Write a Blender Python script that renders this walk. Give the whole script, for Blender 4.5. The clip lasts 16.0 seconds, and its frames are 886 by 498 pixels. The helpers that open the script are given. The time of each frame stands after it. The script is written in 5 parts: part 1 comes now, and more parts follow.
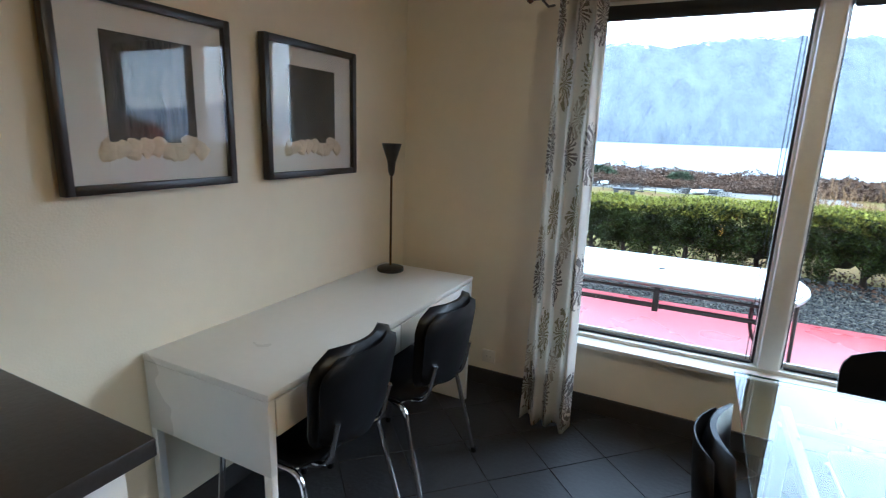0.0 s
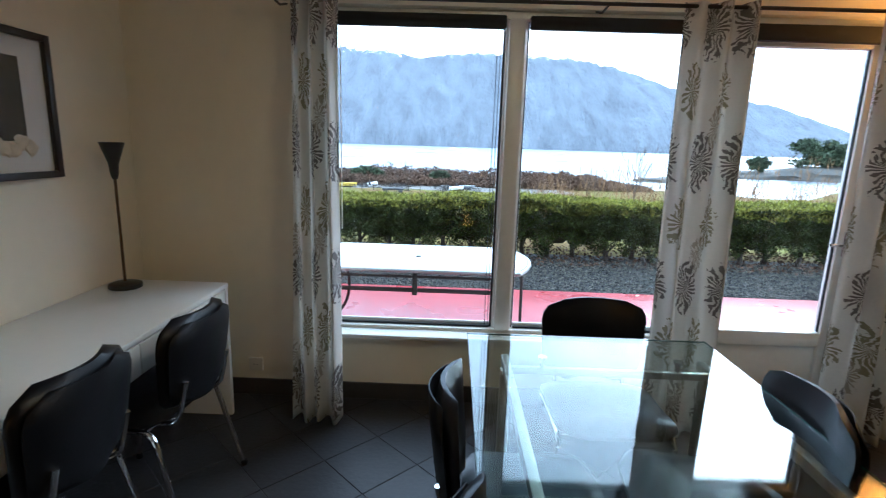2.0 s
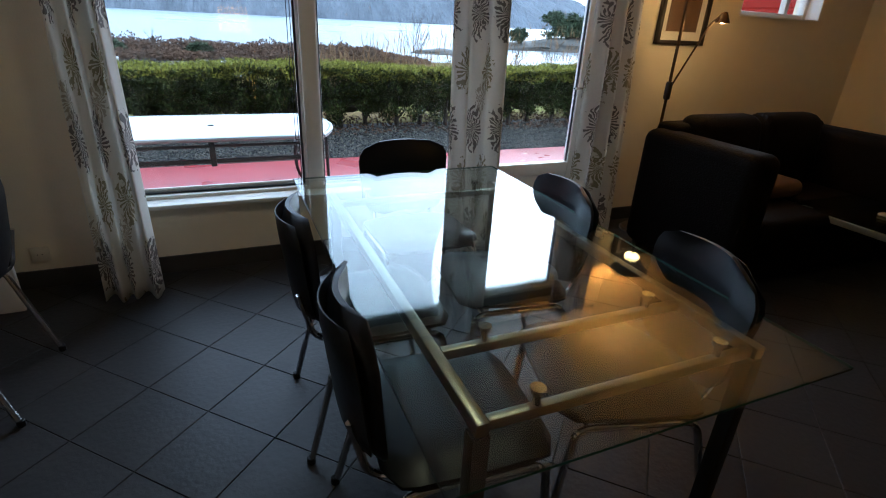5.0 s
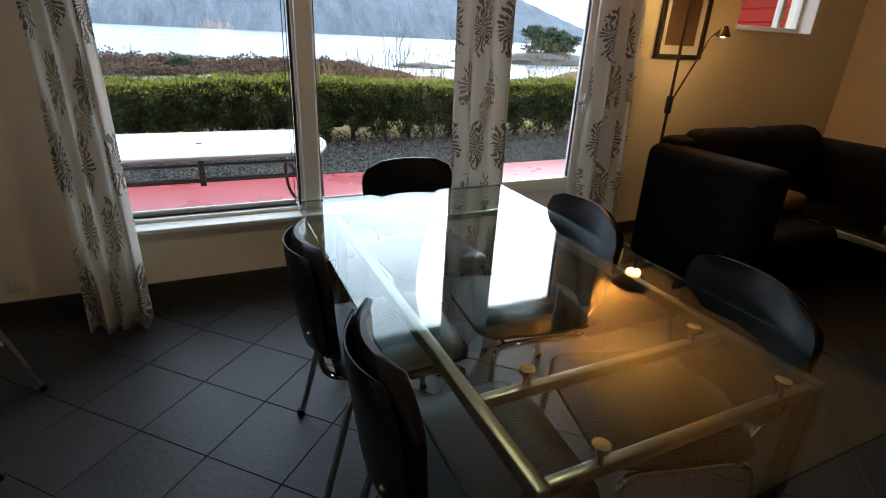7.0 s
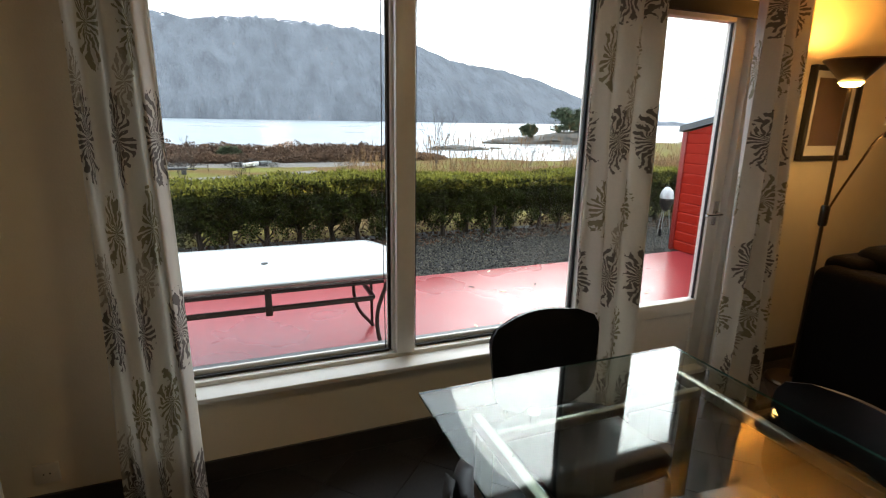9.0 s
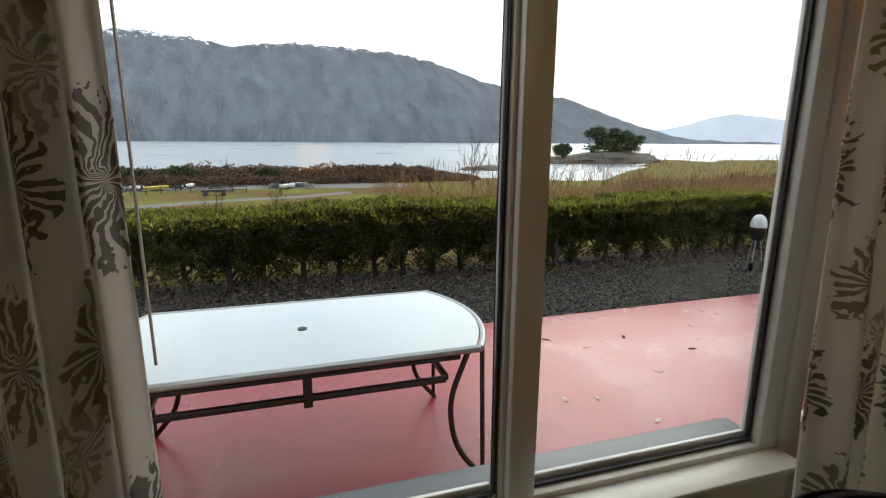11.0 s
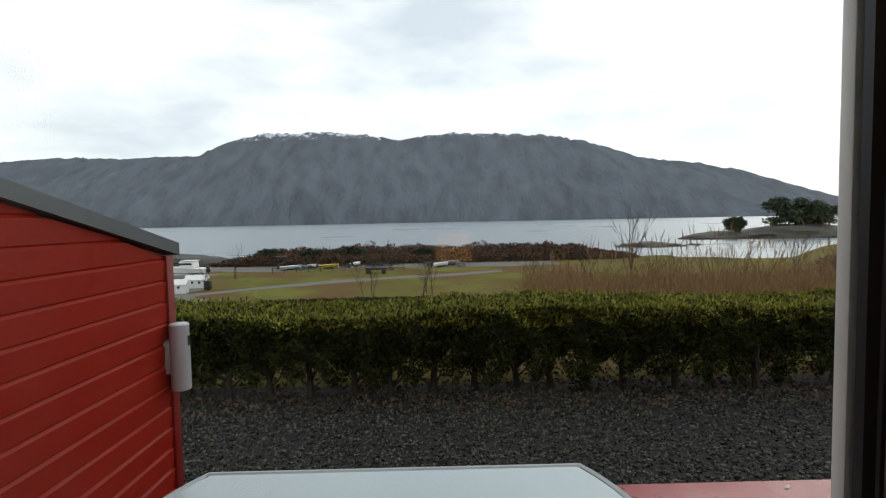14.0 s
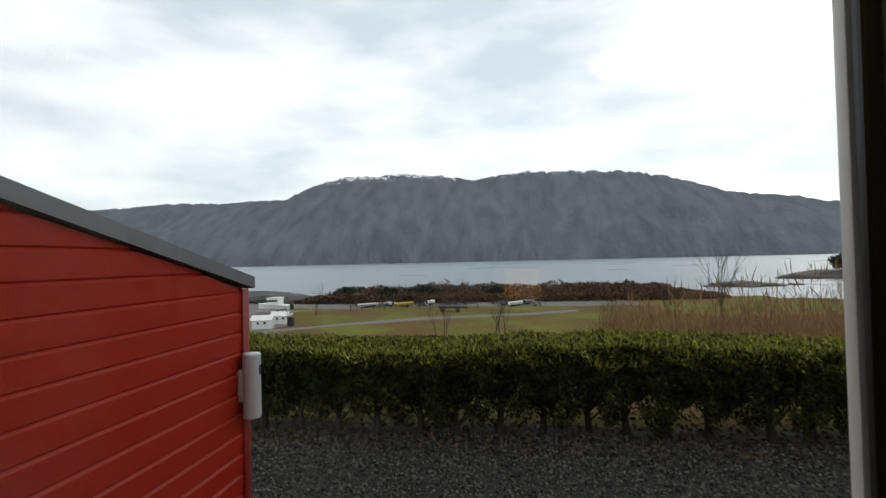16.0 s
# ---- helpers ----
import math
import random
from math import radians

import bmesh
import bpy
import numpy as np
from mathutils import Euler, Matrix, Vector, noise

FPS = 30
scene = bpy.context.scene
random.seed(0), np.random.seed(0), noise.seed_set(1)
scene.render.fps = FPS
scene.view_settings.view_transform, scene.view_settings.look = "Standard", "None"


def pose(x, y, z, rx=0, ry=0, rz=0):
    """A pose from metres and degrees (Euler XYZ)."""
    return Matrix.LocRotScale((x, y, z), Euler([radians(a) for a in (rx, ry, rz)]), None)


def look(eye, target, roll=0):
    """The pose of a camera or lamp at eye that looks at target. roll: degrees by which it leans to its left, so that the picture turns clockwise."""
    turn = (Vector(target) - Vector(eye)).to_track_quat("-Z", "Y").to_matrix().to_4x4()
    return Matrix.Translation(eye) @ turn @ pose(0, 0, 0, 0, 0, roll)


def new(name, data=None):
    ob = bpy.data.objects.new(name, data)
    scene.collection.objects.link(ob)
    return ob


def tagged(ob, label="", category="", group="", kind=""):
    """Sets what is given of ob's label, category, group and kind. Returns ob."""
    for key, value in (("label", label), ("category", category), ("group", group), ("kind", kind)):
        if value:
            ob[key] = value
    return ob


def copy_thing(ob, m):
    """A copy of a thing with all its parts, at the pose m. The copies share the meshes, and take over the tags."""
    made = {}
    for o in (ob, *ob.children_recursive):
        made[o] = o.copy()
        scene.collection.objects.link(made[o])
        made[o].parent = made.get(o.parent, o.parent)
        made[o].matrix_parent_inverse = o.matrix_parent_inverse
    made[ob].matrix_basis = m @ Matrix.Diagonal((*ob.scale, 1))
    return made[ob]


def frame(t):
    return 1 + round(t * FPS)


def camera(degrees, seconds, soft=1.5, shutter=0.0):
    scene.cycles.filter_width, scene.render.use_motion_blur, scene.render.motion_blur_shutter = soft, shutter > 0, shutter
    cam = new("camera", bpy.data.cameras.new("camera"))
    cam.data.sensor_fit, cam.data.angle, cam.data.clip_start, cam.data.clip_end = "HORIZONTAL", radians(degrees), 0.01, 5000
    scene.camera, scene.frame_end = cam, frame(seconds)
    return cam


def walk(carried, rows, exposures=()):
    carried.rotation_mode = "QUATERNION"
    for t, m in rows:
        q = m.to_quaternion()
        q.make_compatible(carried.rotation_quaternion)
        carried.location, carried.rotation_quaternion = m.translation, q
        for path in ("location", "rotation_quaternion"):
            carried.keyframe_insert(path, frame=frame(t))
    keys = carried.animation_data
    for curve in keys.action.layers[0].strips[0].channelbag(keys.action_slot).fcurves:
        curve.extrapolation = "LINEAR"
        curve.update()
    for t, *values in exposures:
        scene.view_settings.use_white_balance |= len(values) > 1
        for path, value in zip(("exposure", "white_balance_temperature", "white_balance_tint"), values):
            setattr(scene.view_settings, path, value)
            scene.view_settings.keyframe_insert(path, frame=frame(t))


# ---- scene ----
cam = camera(82.5, 16.0, soft=1.05, shutter=0.25)
PATH = [
    (0, (-0.007, 1.928, 1.501), (-0.869, 3.677, 1.056), 2.0),
    (0.5, (0.001, 1.931, 1.503), (-0.665, 3.766, 1.066), 1.5),
    (1, (0.022, 1.921, 1.502), (-0.460, 3.810, 1.058), 1.4),
    (1.5, (0.052, 1.905, 1.496), (-0.208, 3.834, 1.038), 1.0),
    (2, (0.117, 1.896, 1.479), (0.083, 3.854, 1.073), 1.8),
    (2.5, (0.162, 1.846, 1.477), (0.317, 3.792, 1.042), 2.4),
    (3, (0.151, 1.774, 1.466), (0.425, 3.682, 0.936), 3.0),
    (3.5, (0.096, 1.692, 1.422), (0.454, 3.562, 0.809), 2.7),
    (4, (0.051, 1.660, 1.397), (0.605, 3.448, 0.692), 2.2),
    (4.5, (-0.006, 1.669, 1.376), (0.677, 3.360, 0.555), 2.9),
    (7, (-0.094, 1.833, 1.371), (0.702, 3.497, 0.598), 2.8),
    (7.5, (-0.158, 2.028, 1.368), (0.625, 3.744, 0.705), 3.5),
    (8, (-0.194, 2.229, 1.383), (0.582, 3.970, 0.775), 4.1),
    (8.5, (-0.147, 2.392, 1.473), (0.654, 4.143, 0.932), 3.4),
    (9, (-0.221, 2.576, 1.499), (0.484, 4.381, 1.005), 1.0),
    (11.5, (-0.195, 3.720, 1.491), (0.317, 5.618, 1.122), 0.5),
    (12, (-0.096, 3.933, 1.530), (0.263, 5.878, 1.239), 0.8),
    (12.5, (-0.068, 4.096, 1.556), (0.205, 6.063, 1.322), 0.5),
    (13, (-0.072, 4.229, 1.581), (0.213, 6.202, 1.412), 0.2),
    (13.5, (-0.029, 4.312, 1.590), (0.177, 6.297, 1.461), -0.5),
    (14, (0.042, 4.369, 1.600), (0.064, 6.365, 1.485), -1.1),
    (14.5, (0.107, 4.364, 1.590), (0.005, 6.359, 1.489), -1.3),
    (15, (0.106, 4.367, 1.595), (-0.070, 6.356, 1.491), -0.7),
    (15.5, (0.125, 4.353, 1.592), (-0.031, 6.344, 1.489), -0.0),
    (16, (0.126, 4.374, 1.571), (-0.142, 6.356, 1.615), -1.3),
]
EXPOSURES = [(0, 2.72, 4800, 2), (2, 2.3, 4800, 2), (3.5, 1.8, 4700, 2), (4.5, 1.75, 4800, 3), (7, 1.92, 5500, 5), (8, 1.85, 6000, 6), (9, 1.62, 6200, 6), (11.5, 0.65, 6500, 6), (13, 0.2, 6500, 6), (16, 0.05, 6500, 6)]
walk(cam, [(t, look(eye, target, roll)) for t, eye, target, roll in PATH], EXPOSURES)

# ---- world, sun, exposure ----
world = bpy.data.worlds.new("overcast_sky")
scene.world = world
world.use_nodes = True
wn, wl = world.node_tree.nodes, world.node_tree.links
wbg = wn["Background"]
sky = wn.new("ShaderNodeTexSky")
sky.sky_type, sky.sun_disc = "NISHITA", False
SUN_AZ, SUN_EL = radians(38), radians(26)          # to the right of +y
sky.sun_elevation, sky.sun_rotation = SUN_EL, SUN_AZ
wtc, wmap, wno = wn.new("ShaderNodeTexCoord"), wn.new("ShaderNodeMapping"), wn.new("ShaderNodeTexNoise")
wmap.inputs["Scale"].default_value = (1.6, 1.6, 4.5)
wno.inputs["Scale"].default_value, wno.inputs["Detail"].default_value, wno.inputs["Roughness"].default_value = 1.7, 6.0, 0.52
wl.new(wtc.outputs["Generated"], wmap.inputs["Vector"]), wl.new(wmap.outputs["Vector"], wno.inputs["Vector"])
wramp = wn.new("ShaderNodeValToRGB")
wramp.color_ramp.elements[0].position, wramp.color_ramp.elements[0].color = 0.36, (0.62, 0.66, 0.72, 1)
wramp.color_ramp.elements[1].position, wramp.color_ramp.elements[1].color = 0.60, (1.0, 1.0, 1.0, 1)
wl.new(wno.outputs["Fac"], wramp.inputs["Fac"])
wmul = wn.new("ShaderNodeMix")
wmul.data_type = "RGBA"
wmul.blend_type = "MIX"
wscale = wn.new("ShaderNodeVectorMath")
wscale.operation = "SCALE"
wscale.inputs["Scale"].default_value = 0.10
wl.new(sky.outputs["Color"], wscale.inputs[0])
wmul.inputs["Factor"].default_value = 0.86
wl.new(wscale.outputs["Vector"], wmul.inputs[6]), wl.new(wramp.outputs["Color"], wmul.inputs[7])
wl.new(wmul.outputs[2], wbg.inputs["Color"])
wbg.inputs["Strength"].default_value = 1.3

sun = new("sun", bpy.data.lights.new("sun", "SUN"))
sun.data.energy, sun.data.angle, sun.data.color = 0.32, radians(28), (1.0, 0.95, 0.88)
sun.matrix_world = look((0, 0, 50), (-math.sin(SUN_AZ) * 50, -math.cos(SUN_AZ) * 50, 50 - 50 * math.tan(SUN_EL)))


# ---- materials ----
def nodes_of(m):
    return m.node_tree.nodes, m.node_tree.links


def mat(name, col, rough=0.5, metal=0.0, vary=0.12, scale=6.0, bump=0.0, bscale=60.0, rnd=0.0, spec=0.5, coat=0.0, island=0.0, stretch=None, rvary=0.1):
    """A principled surface with variation at two scales, relief and an uneven gloss."""
    m = bpy.data.materials.new(name)
    m.use_nodes = True
    n, l = nodes_of(m)
    b = n["Principled BSDF"]
    b.inputs["Metallic"].default_value, b.inputs["Roughness"].default_value = metal, rough
    b.inputs["Specular IOR Level"].default_value = spec
    b.inputs["Coat Weight"].default_value = coat
    tc = n.new("ShaderNodeTexCoord")
    src = tc.outputs["Object"]
    if stretch:
        mp = n.new("ShaderNodeMapping")
        mp.inputs["Scale"].default_value = stretch
        l.new(src, mp.inputs["Vector"])
        src = mp.outputs["Vector"]
    big, small = n.new("ShaderNodeTexNoise"), n.new("ShaderNodeTexNoise")
    for t, s, d in ((big, scale, 3), (small, scale * 9, 4)):
        t.inputs["Scale"].default_value, t.inputs["Detail"].default_value = s, d
        l.new(src, t.inputs["Vector"])
    add = n.new("ShaderNodeMath")
    add.operation = "ADD"
    l.new(big.outputs["Fac"], add.inputs[0]), l.new(small.outputs["Fac"], add.inputs[1])
    val = add.outputs[0]
    if rnd or island:
        info = n.new("ShaderNodeObjectInfo") if rnd else n.new("ShaderNodeNewGeometry")
        mu = n.new("ShaderNodeMath")
        mu.operation, mu.inputs[1].default_value, mu.inputs[2].default_value = "MULTIPLY_ADD", (rnd or island) * 4, -(rnd or island) * 2
        l.new(info.outputs["Random"] if rnd else info.outputs["Random Per Island"], mu.inputs[0])
        a2 = n.new("ShaderNodeMath")
        a2.operation = "ADD"
        l.new(val, a2.inputs[0]), l.new(mu.outputs[0], a2.inputs[1])
        val = a2.outputs[0]
    mr = n.new("ShaderNodeMapRange")
    mr.inputs["From Min"].default_value, mr.inputs["From Max"].default_value = 0.5, 1.5
    mr.inputs["To Min"].default_value, mr.inputs["To Max"].default_value = 1 - vary, 1 + vary
    mr.clamp = False
    l.new(val, mr.inputs["Value"])
    sc = n.new("ShaderNodeVectorMath")
    sc.operation = "SCALE"
    sc.inputs[0].default_value = col[:3]
    l.new(mr.outputs[0], sc.inputs["Scale"])
    l.new(sc.outputs[0], b.inputs["Base Color"])
    rr = n.new("ShaderNodeMapRange")
    rr.inputs["To Min"].default_value, rr.inputs["To Max"].default_value = max(0.02, rough - rvary), min(1, rough + rvary)
    l.new(big.outputs["Fac"], rr.inputs["Value"]), l.new(rr.outputs[0], b.inputs["Roughness"])
    if bump:
        bt, bu = n.new("ShaderNodeTexNoise"), n.new("ShaderNodeBump")
        bt.inputs["Scale"].default_value, bt.inputs["Detail"].default_value = bscale, 4
        bu.inputs["Strength"].default_value, bu.inputs["Distance"].default_value = bump, 0.01
        l.new(src, bt.inputs["Vector"]), l.new(bt.outputs["Fac"], bu.inputs["Height"]), l.new(bu.outputs[0], b.inputs["Normal"])
    return m


def glass_mat(name, tint, ior=1.5, rough=0.0):
    m = bpy.data.materials.new(name)
    m.use_nodes = True
    n, l = nodes_of(m)
    n.remove(n["Principled BSDF"])
    tr, gl, mx, fr = n.new("ShaderNodeBsdfTransparent"), n.new("ShaderNodeBsdfGlossy"), n.new("ShaderNodeMixShader"), n.new("ShaderNodeLayerWeight")
    tr.inputs["Color"].default_value = (*tint, 1)
    gl.inputs["Roughness"].default_value, fr.inputs["Blend"].default_value = rough, 0.5
    r0 = ((ior - 1) / (ior + 1)) ** 2
    pw, ml = n.new("ShaderNodeMath"), n.new("ShaderNodeMath")
    pw.operation, pw.inputs[1].default_value = "POWER", 4.0
    ml.operation, ml.inputs[1].default_value, ml.inputs[2].default_value = "MULTIPLY_ADD", 1 - r0, r0
    l.new(fr.outputs["Facing"], pw.inputs[0]), l.new(pw.outputs[0], ml.inputs[0])
    l.new(ml.outputs[0], mx.inputs[0]), l.new(tr.outputs[0], mx.inputs[1]), l.new(gl.outputs[0], mx.inputs[2])
    l.new(mx.outputs[0], n["Material Output"].inputs["Surface"])
    return m


def glow(name, col, power):
    m = bpy.data.materials.new(name)
    m.use_nodes = True
    n, l = nodes_of(m)
    b = n["Principled BSDF"]
    b.inputs["Emission Color"].default_value, b.inputs["Emission Strength"].default_value = (*col, 1), power
    return m


M_wall = mat("painted_wall", (0.76, 0.695, 0.545), 0.62, vary=0.04, scale=1.3, bump=0.12, bscale=140)
M_ceil = mat("ceiling_paint", (0.78, 0.76, 0.7), 0.7, vary=0.03, scale=1.5, bump=0.1, bscale=90)
M_tile = mat("slate_tile", (0.027, 0.027, 0.029), 0.46, vary=0.3, scale=5, bump=0.18, bscale=45, rnd=0.12, spec=0.28)
M_grout = mat("grout", (0.032, 0.032, 0.032), 0.8, vary=0.2, scale=12)
M_plinth = mat("plinth_tile", (0.035, 0.033, 0.032), 0.4, vary=0.25, scale=8)
M_white = mat("white_lacquer", (0.78, 0.77, 0.73), 0.3, vary=0.03, scale=3)
M_frame = mat("window_paint", (0.74, 0.73, 0.68), 0.35, vary=0.05, scale=4, bump=0.05)
M_gasket = mat("black_rubber", (0.012, 0.012, 0.014), 0.5)
M_counter = mat("dark_worktop", (0.028, 0.022, 0.018), 0.35, vary=0.3, scale=9, bump=0.06)
M_ceramic = mat("white_ceramic", (0.72, 0.72, 0.69), 0.22, vary=0.06, scale=8, rnd=0.03)
M_vinyl = mat("black_vinyl", (0.0045, 0.0045, 0.006), 0.36, vary=0.25, scale=7, bump=0.02, bscale=260, spec=0.3)
M_leather = mat("black_leather", (0.005, 0.004, 0.004), 0.6, vary=0.25, scale=5, bump=0.3, bscale=90, spec=0.06)
M_plastic = mat("black_plastic", (0.005, 0.005, 0.006), 0.45, vary=0.2, scale=9, bump=0.05, spec=0.2)
M_chrome = mat("chrome", (0.75, 0.75, 0.76), 0.1, 1.0, vary=0.05, scale=9, rvary=0.06)
M_steel = mat("brushed_steel", (0.33, 0.30, 0.25), 0.33, 1.0, vary=0.1, scale=9)
M_blackmetal = mat("black_enamel", (0.012, 0.011, 0.010), 0.38, vary=0.2, scale=10)
M_bronze = mat("dark_bronze", (0.09, 0.06, 0.035), 0.35, 0.7, vary=0.2, scale=8)
M_pframe = mat("dark_stained_frame", (0.014, 0.011, 0.010), 0.35, vary=0.3, scale=14)
M_mat = mat("passepartout", (0.66, 0.65, 0.62), 0.8, vary=0.03, scale=10)
M_shell = mat("dried_petals", (0.62, 0.54, 0.40), 0.7, vary=0.25, scale=40, bump=0.3, bscale=90, island=0.1)
M_art = mat("dark_print", (0.05, 0.042, 0.03), 0.6, vary=1.9, scale=4, stretch=(3, 14, 1.3))
M_art_c = mat("brown_print", (0.10, 0.055, 0.03), 0.6, vary=0.9, scale=5, stretch=(5, 2, 1.5))
M_red = mat("red_boards", (0.27, 0.015, 0.006), 0.48, vary=0.12, scale=3, bump=0.08, bscale=40, rnd=0.03, stretch=(1, 0.5, 3), spec=0.18)
M_redtrim = mat("red_trim", (0.19, 0.011, 0.007), 0.5, vary=0.12, scale=4, bump=0.12)
M_flash = mat("grey_roof_metal", (0.10, 0.11, 0.115), 0.42, 0.3, vary=0.2, scale=5)
M_deck = mat("wet_red_concrete", (0.30, 0.035, 0.04), 0.3, vary=0.2, scale=1.3, bump=0.08, bscale=14, rvary=0.18)
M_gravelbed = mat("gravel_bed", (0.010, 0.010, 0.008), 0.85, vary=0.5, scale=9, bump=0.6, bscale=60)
M_stone = mat("gravel_stone", (0.044, 0.041, 0.032), 0.55, vary=0.95, scale=30, island=0.55, spec=0.35)
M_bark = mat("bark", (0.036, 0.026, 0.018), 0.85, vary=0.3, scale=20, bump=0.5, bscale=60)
# Leaf green kept extra dark to hold the hedge front's self-shadow.
M_leaf = mat("thuja_leaf", (0.024, 0.031, 0.005), 0.65, vary=0.6, scale=1.6, island=0.42, spec=0.15)
M_yard = mat("gravel_yard", (0.19, 0.18, 0.165), 0.9, vary=0.2, scale=0.3, bump=0.2, bscale=5)
M_reed = mat("dry_reed", (0.19, 0.105, 0.042), 0.8, vary=0.3, scale=0.5, island=0.2)
M_shrub = mat("heather_scrub", (0.085, 0.048, 0.027), 0.95, vary=0.5, scale=0.25, island=0.2)
M_scrubgreen = mat("pine_needles", (0.035, 0.05, 0.02), 0.8, vary=0.4, scale=0.3, island=0.2)
M_rock = mat("shore_rock", (0.07, 0.068, 0.06), 0.8, vary=0.4, scale=0.3, bump=0.5, bscale=2)
M_boat = mat("white_gelcoat", (0.72, 0.72, 0.70), 0.35, vary=0.06, scale=1)
M_dark = mat("dark_rubber_parts", (0.02, 0.02, 0.022), 0.6, vary=0.2, scale=5)
M_yellow = mat("yellow_paint", (0.55, 0.40, 0.05), 0.4, vary=0.1)
M_opal = mat("frosted_table_glass", (0.46, 0.53, 0.55), 0.14, vary=0.04, scale=3, coat=0.5)
M_grey = mat("grey_alloy", (0.34, 0.36, 0.36), 0.4, 0.6, vary=0.12, scale=8)
M_lampgrey = mat("grey_lamp_paint", (0.42, 0.44, 0.46), 0.35, 0.2, vary=0.08, scale=8)
M_blind = mat("roller_blind_cloth", (0.016, 0.018, 0.022), 0.7, vary=0.2, scale=20)
M_socket = mat("cream_plastic", (0.68, 0.64, 0.54), 0.4, vary=0.03)
M_pane = glass_mat("window_glass", (0.96, 0.97, 0.97), 1.28)
M_pglass = glass_mat("picture_glass", (0.98, 0.98, 0.98), 1.34)
M_tglass = glass_mat("table_glass", (0.84, 0.90, 0.885), 1.46)
M_tedge = mat("green_glass_edge", (0.03, 0.09, 0.075), 0.15, vary=0.1)
# Yellow-green new growth, brightened further for the light on the hedge top.
M_littip = mat("lit_thuja_tip", (0.19, 0.185, 0.028), 0.65, vary=0.4, scale=1.6, island=0.3, spec=0.12)
M_bulb = glow("halogen_bulb", (1.0, 0.55, 0.15), 9.0)


def mountain_mat():
    # Rock base lightened and blued so its colour carries the aerial haze.
    m = mat("hazed_fjord_mountain", (0.138, 0.152, 0.174), 0.95, vary=0.5, scale=0.009, spec=0.05, stretch=(2.2, 1, 0.7), bump=0.55, bscale=0.03)
    m.node_tree.nodes["Bump"].inputs["Distance"].default_value = 45
    n, l = nodes_of(m)
    b = n["Principled BSDF"]
    base = b.inputs["Base Color"].links[0].from_socket
    tc, sep = n.new("ShaderNodeTexCoord"), n.new("ShaderNodeSeparateXYZ")
    l.new(tc.outputs["Object"], sep.inputs[0])
    no = n.new("ShaderNodeTexNoise")
    no.inputs["Scale"].default_value, no.inputs["Detail"].default_value = 0.045, 7
    l.new(tc.outputs["Object"], no.inputs["Vector"])
    hi, mu, gt, mx = n.new("ShaderNodeMapRange"), n.new("ShaderNodeMath"), n.new("ShaderNodeMapRange"), n.new("ShaderNodeMix")
    hi.inputs["From Min"].default_value, hi.inputs["From Max"].default_value = 285, 480
    l.new(sep.outputs["Z"], hi.inputs["Value"])
    mu.operation = "MULTIPLY"
    l.new(hi.outputs[0], mu.inputs[0]), l.new(no.outputs["Fac"], mu.inputs[1])
    gt.inputs["From Min"].default_value, gt.inputs["From Max"].default_value = 0.385, 0.43
    l.new(mu.outputs[0], gt.inputs["Value"])
    mx.data_type = "RGBA"
    mx.inputs[7].default_value = (0.62, 0.64, 0.68, 1)
    l.new(gt.outputs[0], mx.inputs["Factor"]), l.new(base, mx.inputs[6]), l.new(mx.outputs[2], b.inputs["Base Color"])
    return m


def water_mat():
    m = mat("fjord_water", (0.20, 0.24, 0.27), 0.3, vary=0.15, scale=0.01, spec=0.7)
    n, l = nodes_of(m)
    b = n["Principled BSDF"]
    tc, mp, no, bu = n.new("ShaderNodeTexCoord"), n.new("ShaderNodeMapping"), n.new("ShaderNodeTexNoise"), n.new("ShaderNodeBump")
    mp.inputs["Scale"].default_value = (0.12, 0.5, 1)
    no.inputs["Scale"].default_value, no.inputs["Detail"].default_value = 1.5, 4
    bu.inputs["Strength"].default_value, bu.inputs["Distance"].default_value = 0.8, 1.2
    l.new(tc.outputs["Object"], mp.inputs[0]), l.new(mp.outputs[0], no.inputs["Vector"]), l.new(no.outputs["Fac"], bu.inputs["Height"]), l.new(bu.outputs[0], b.inputs["Normal"])
    return m


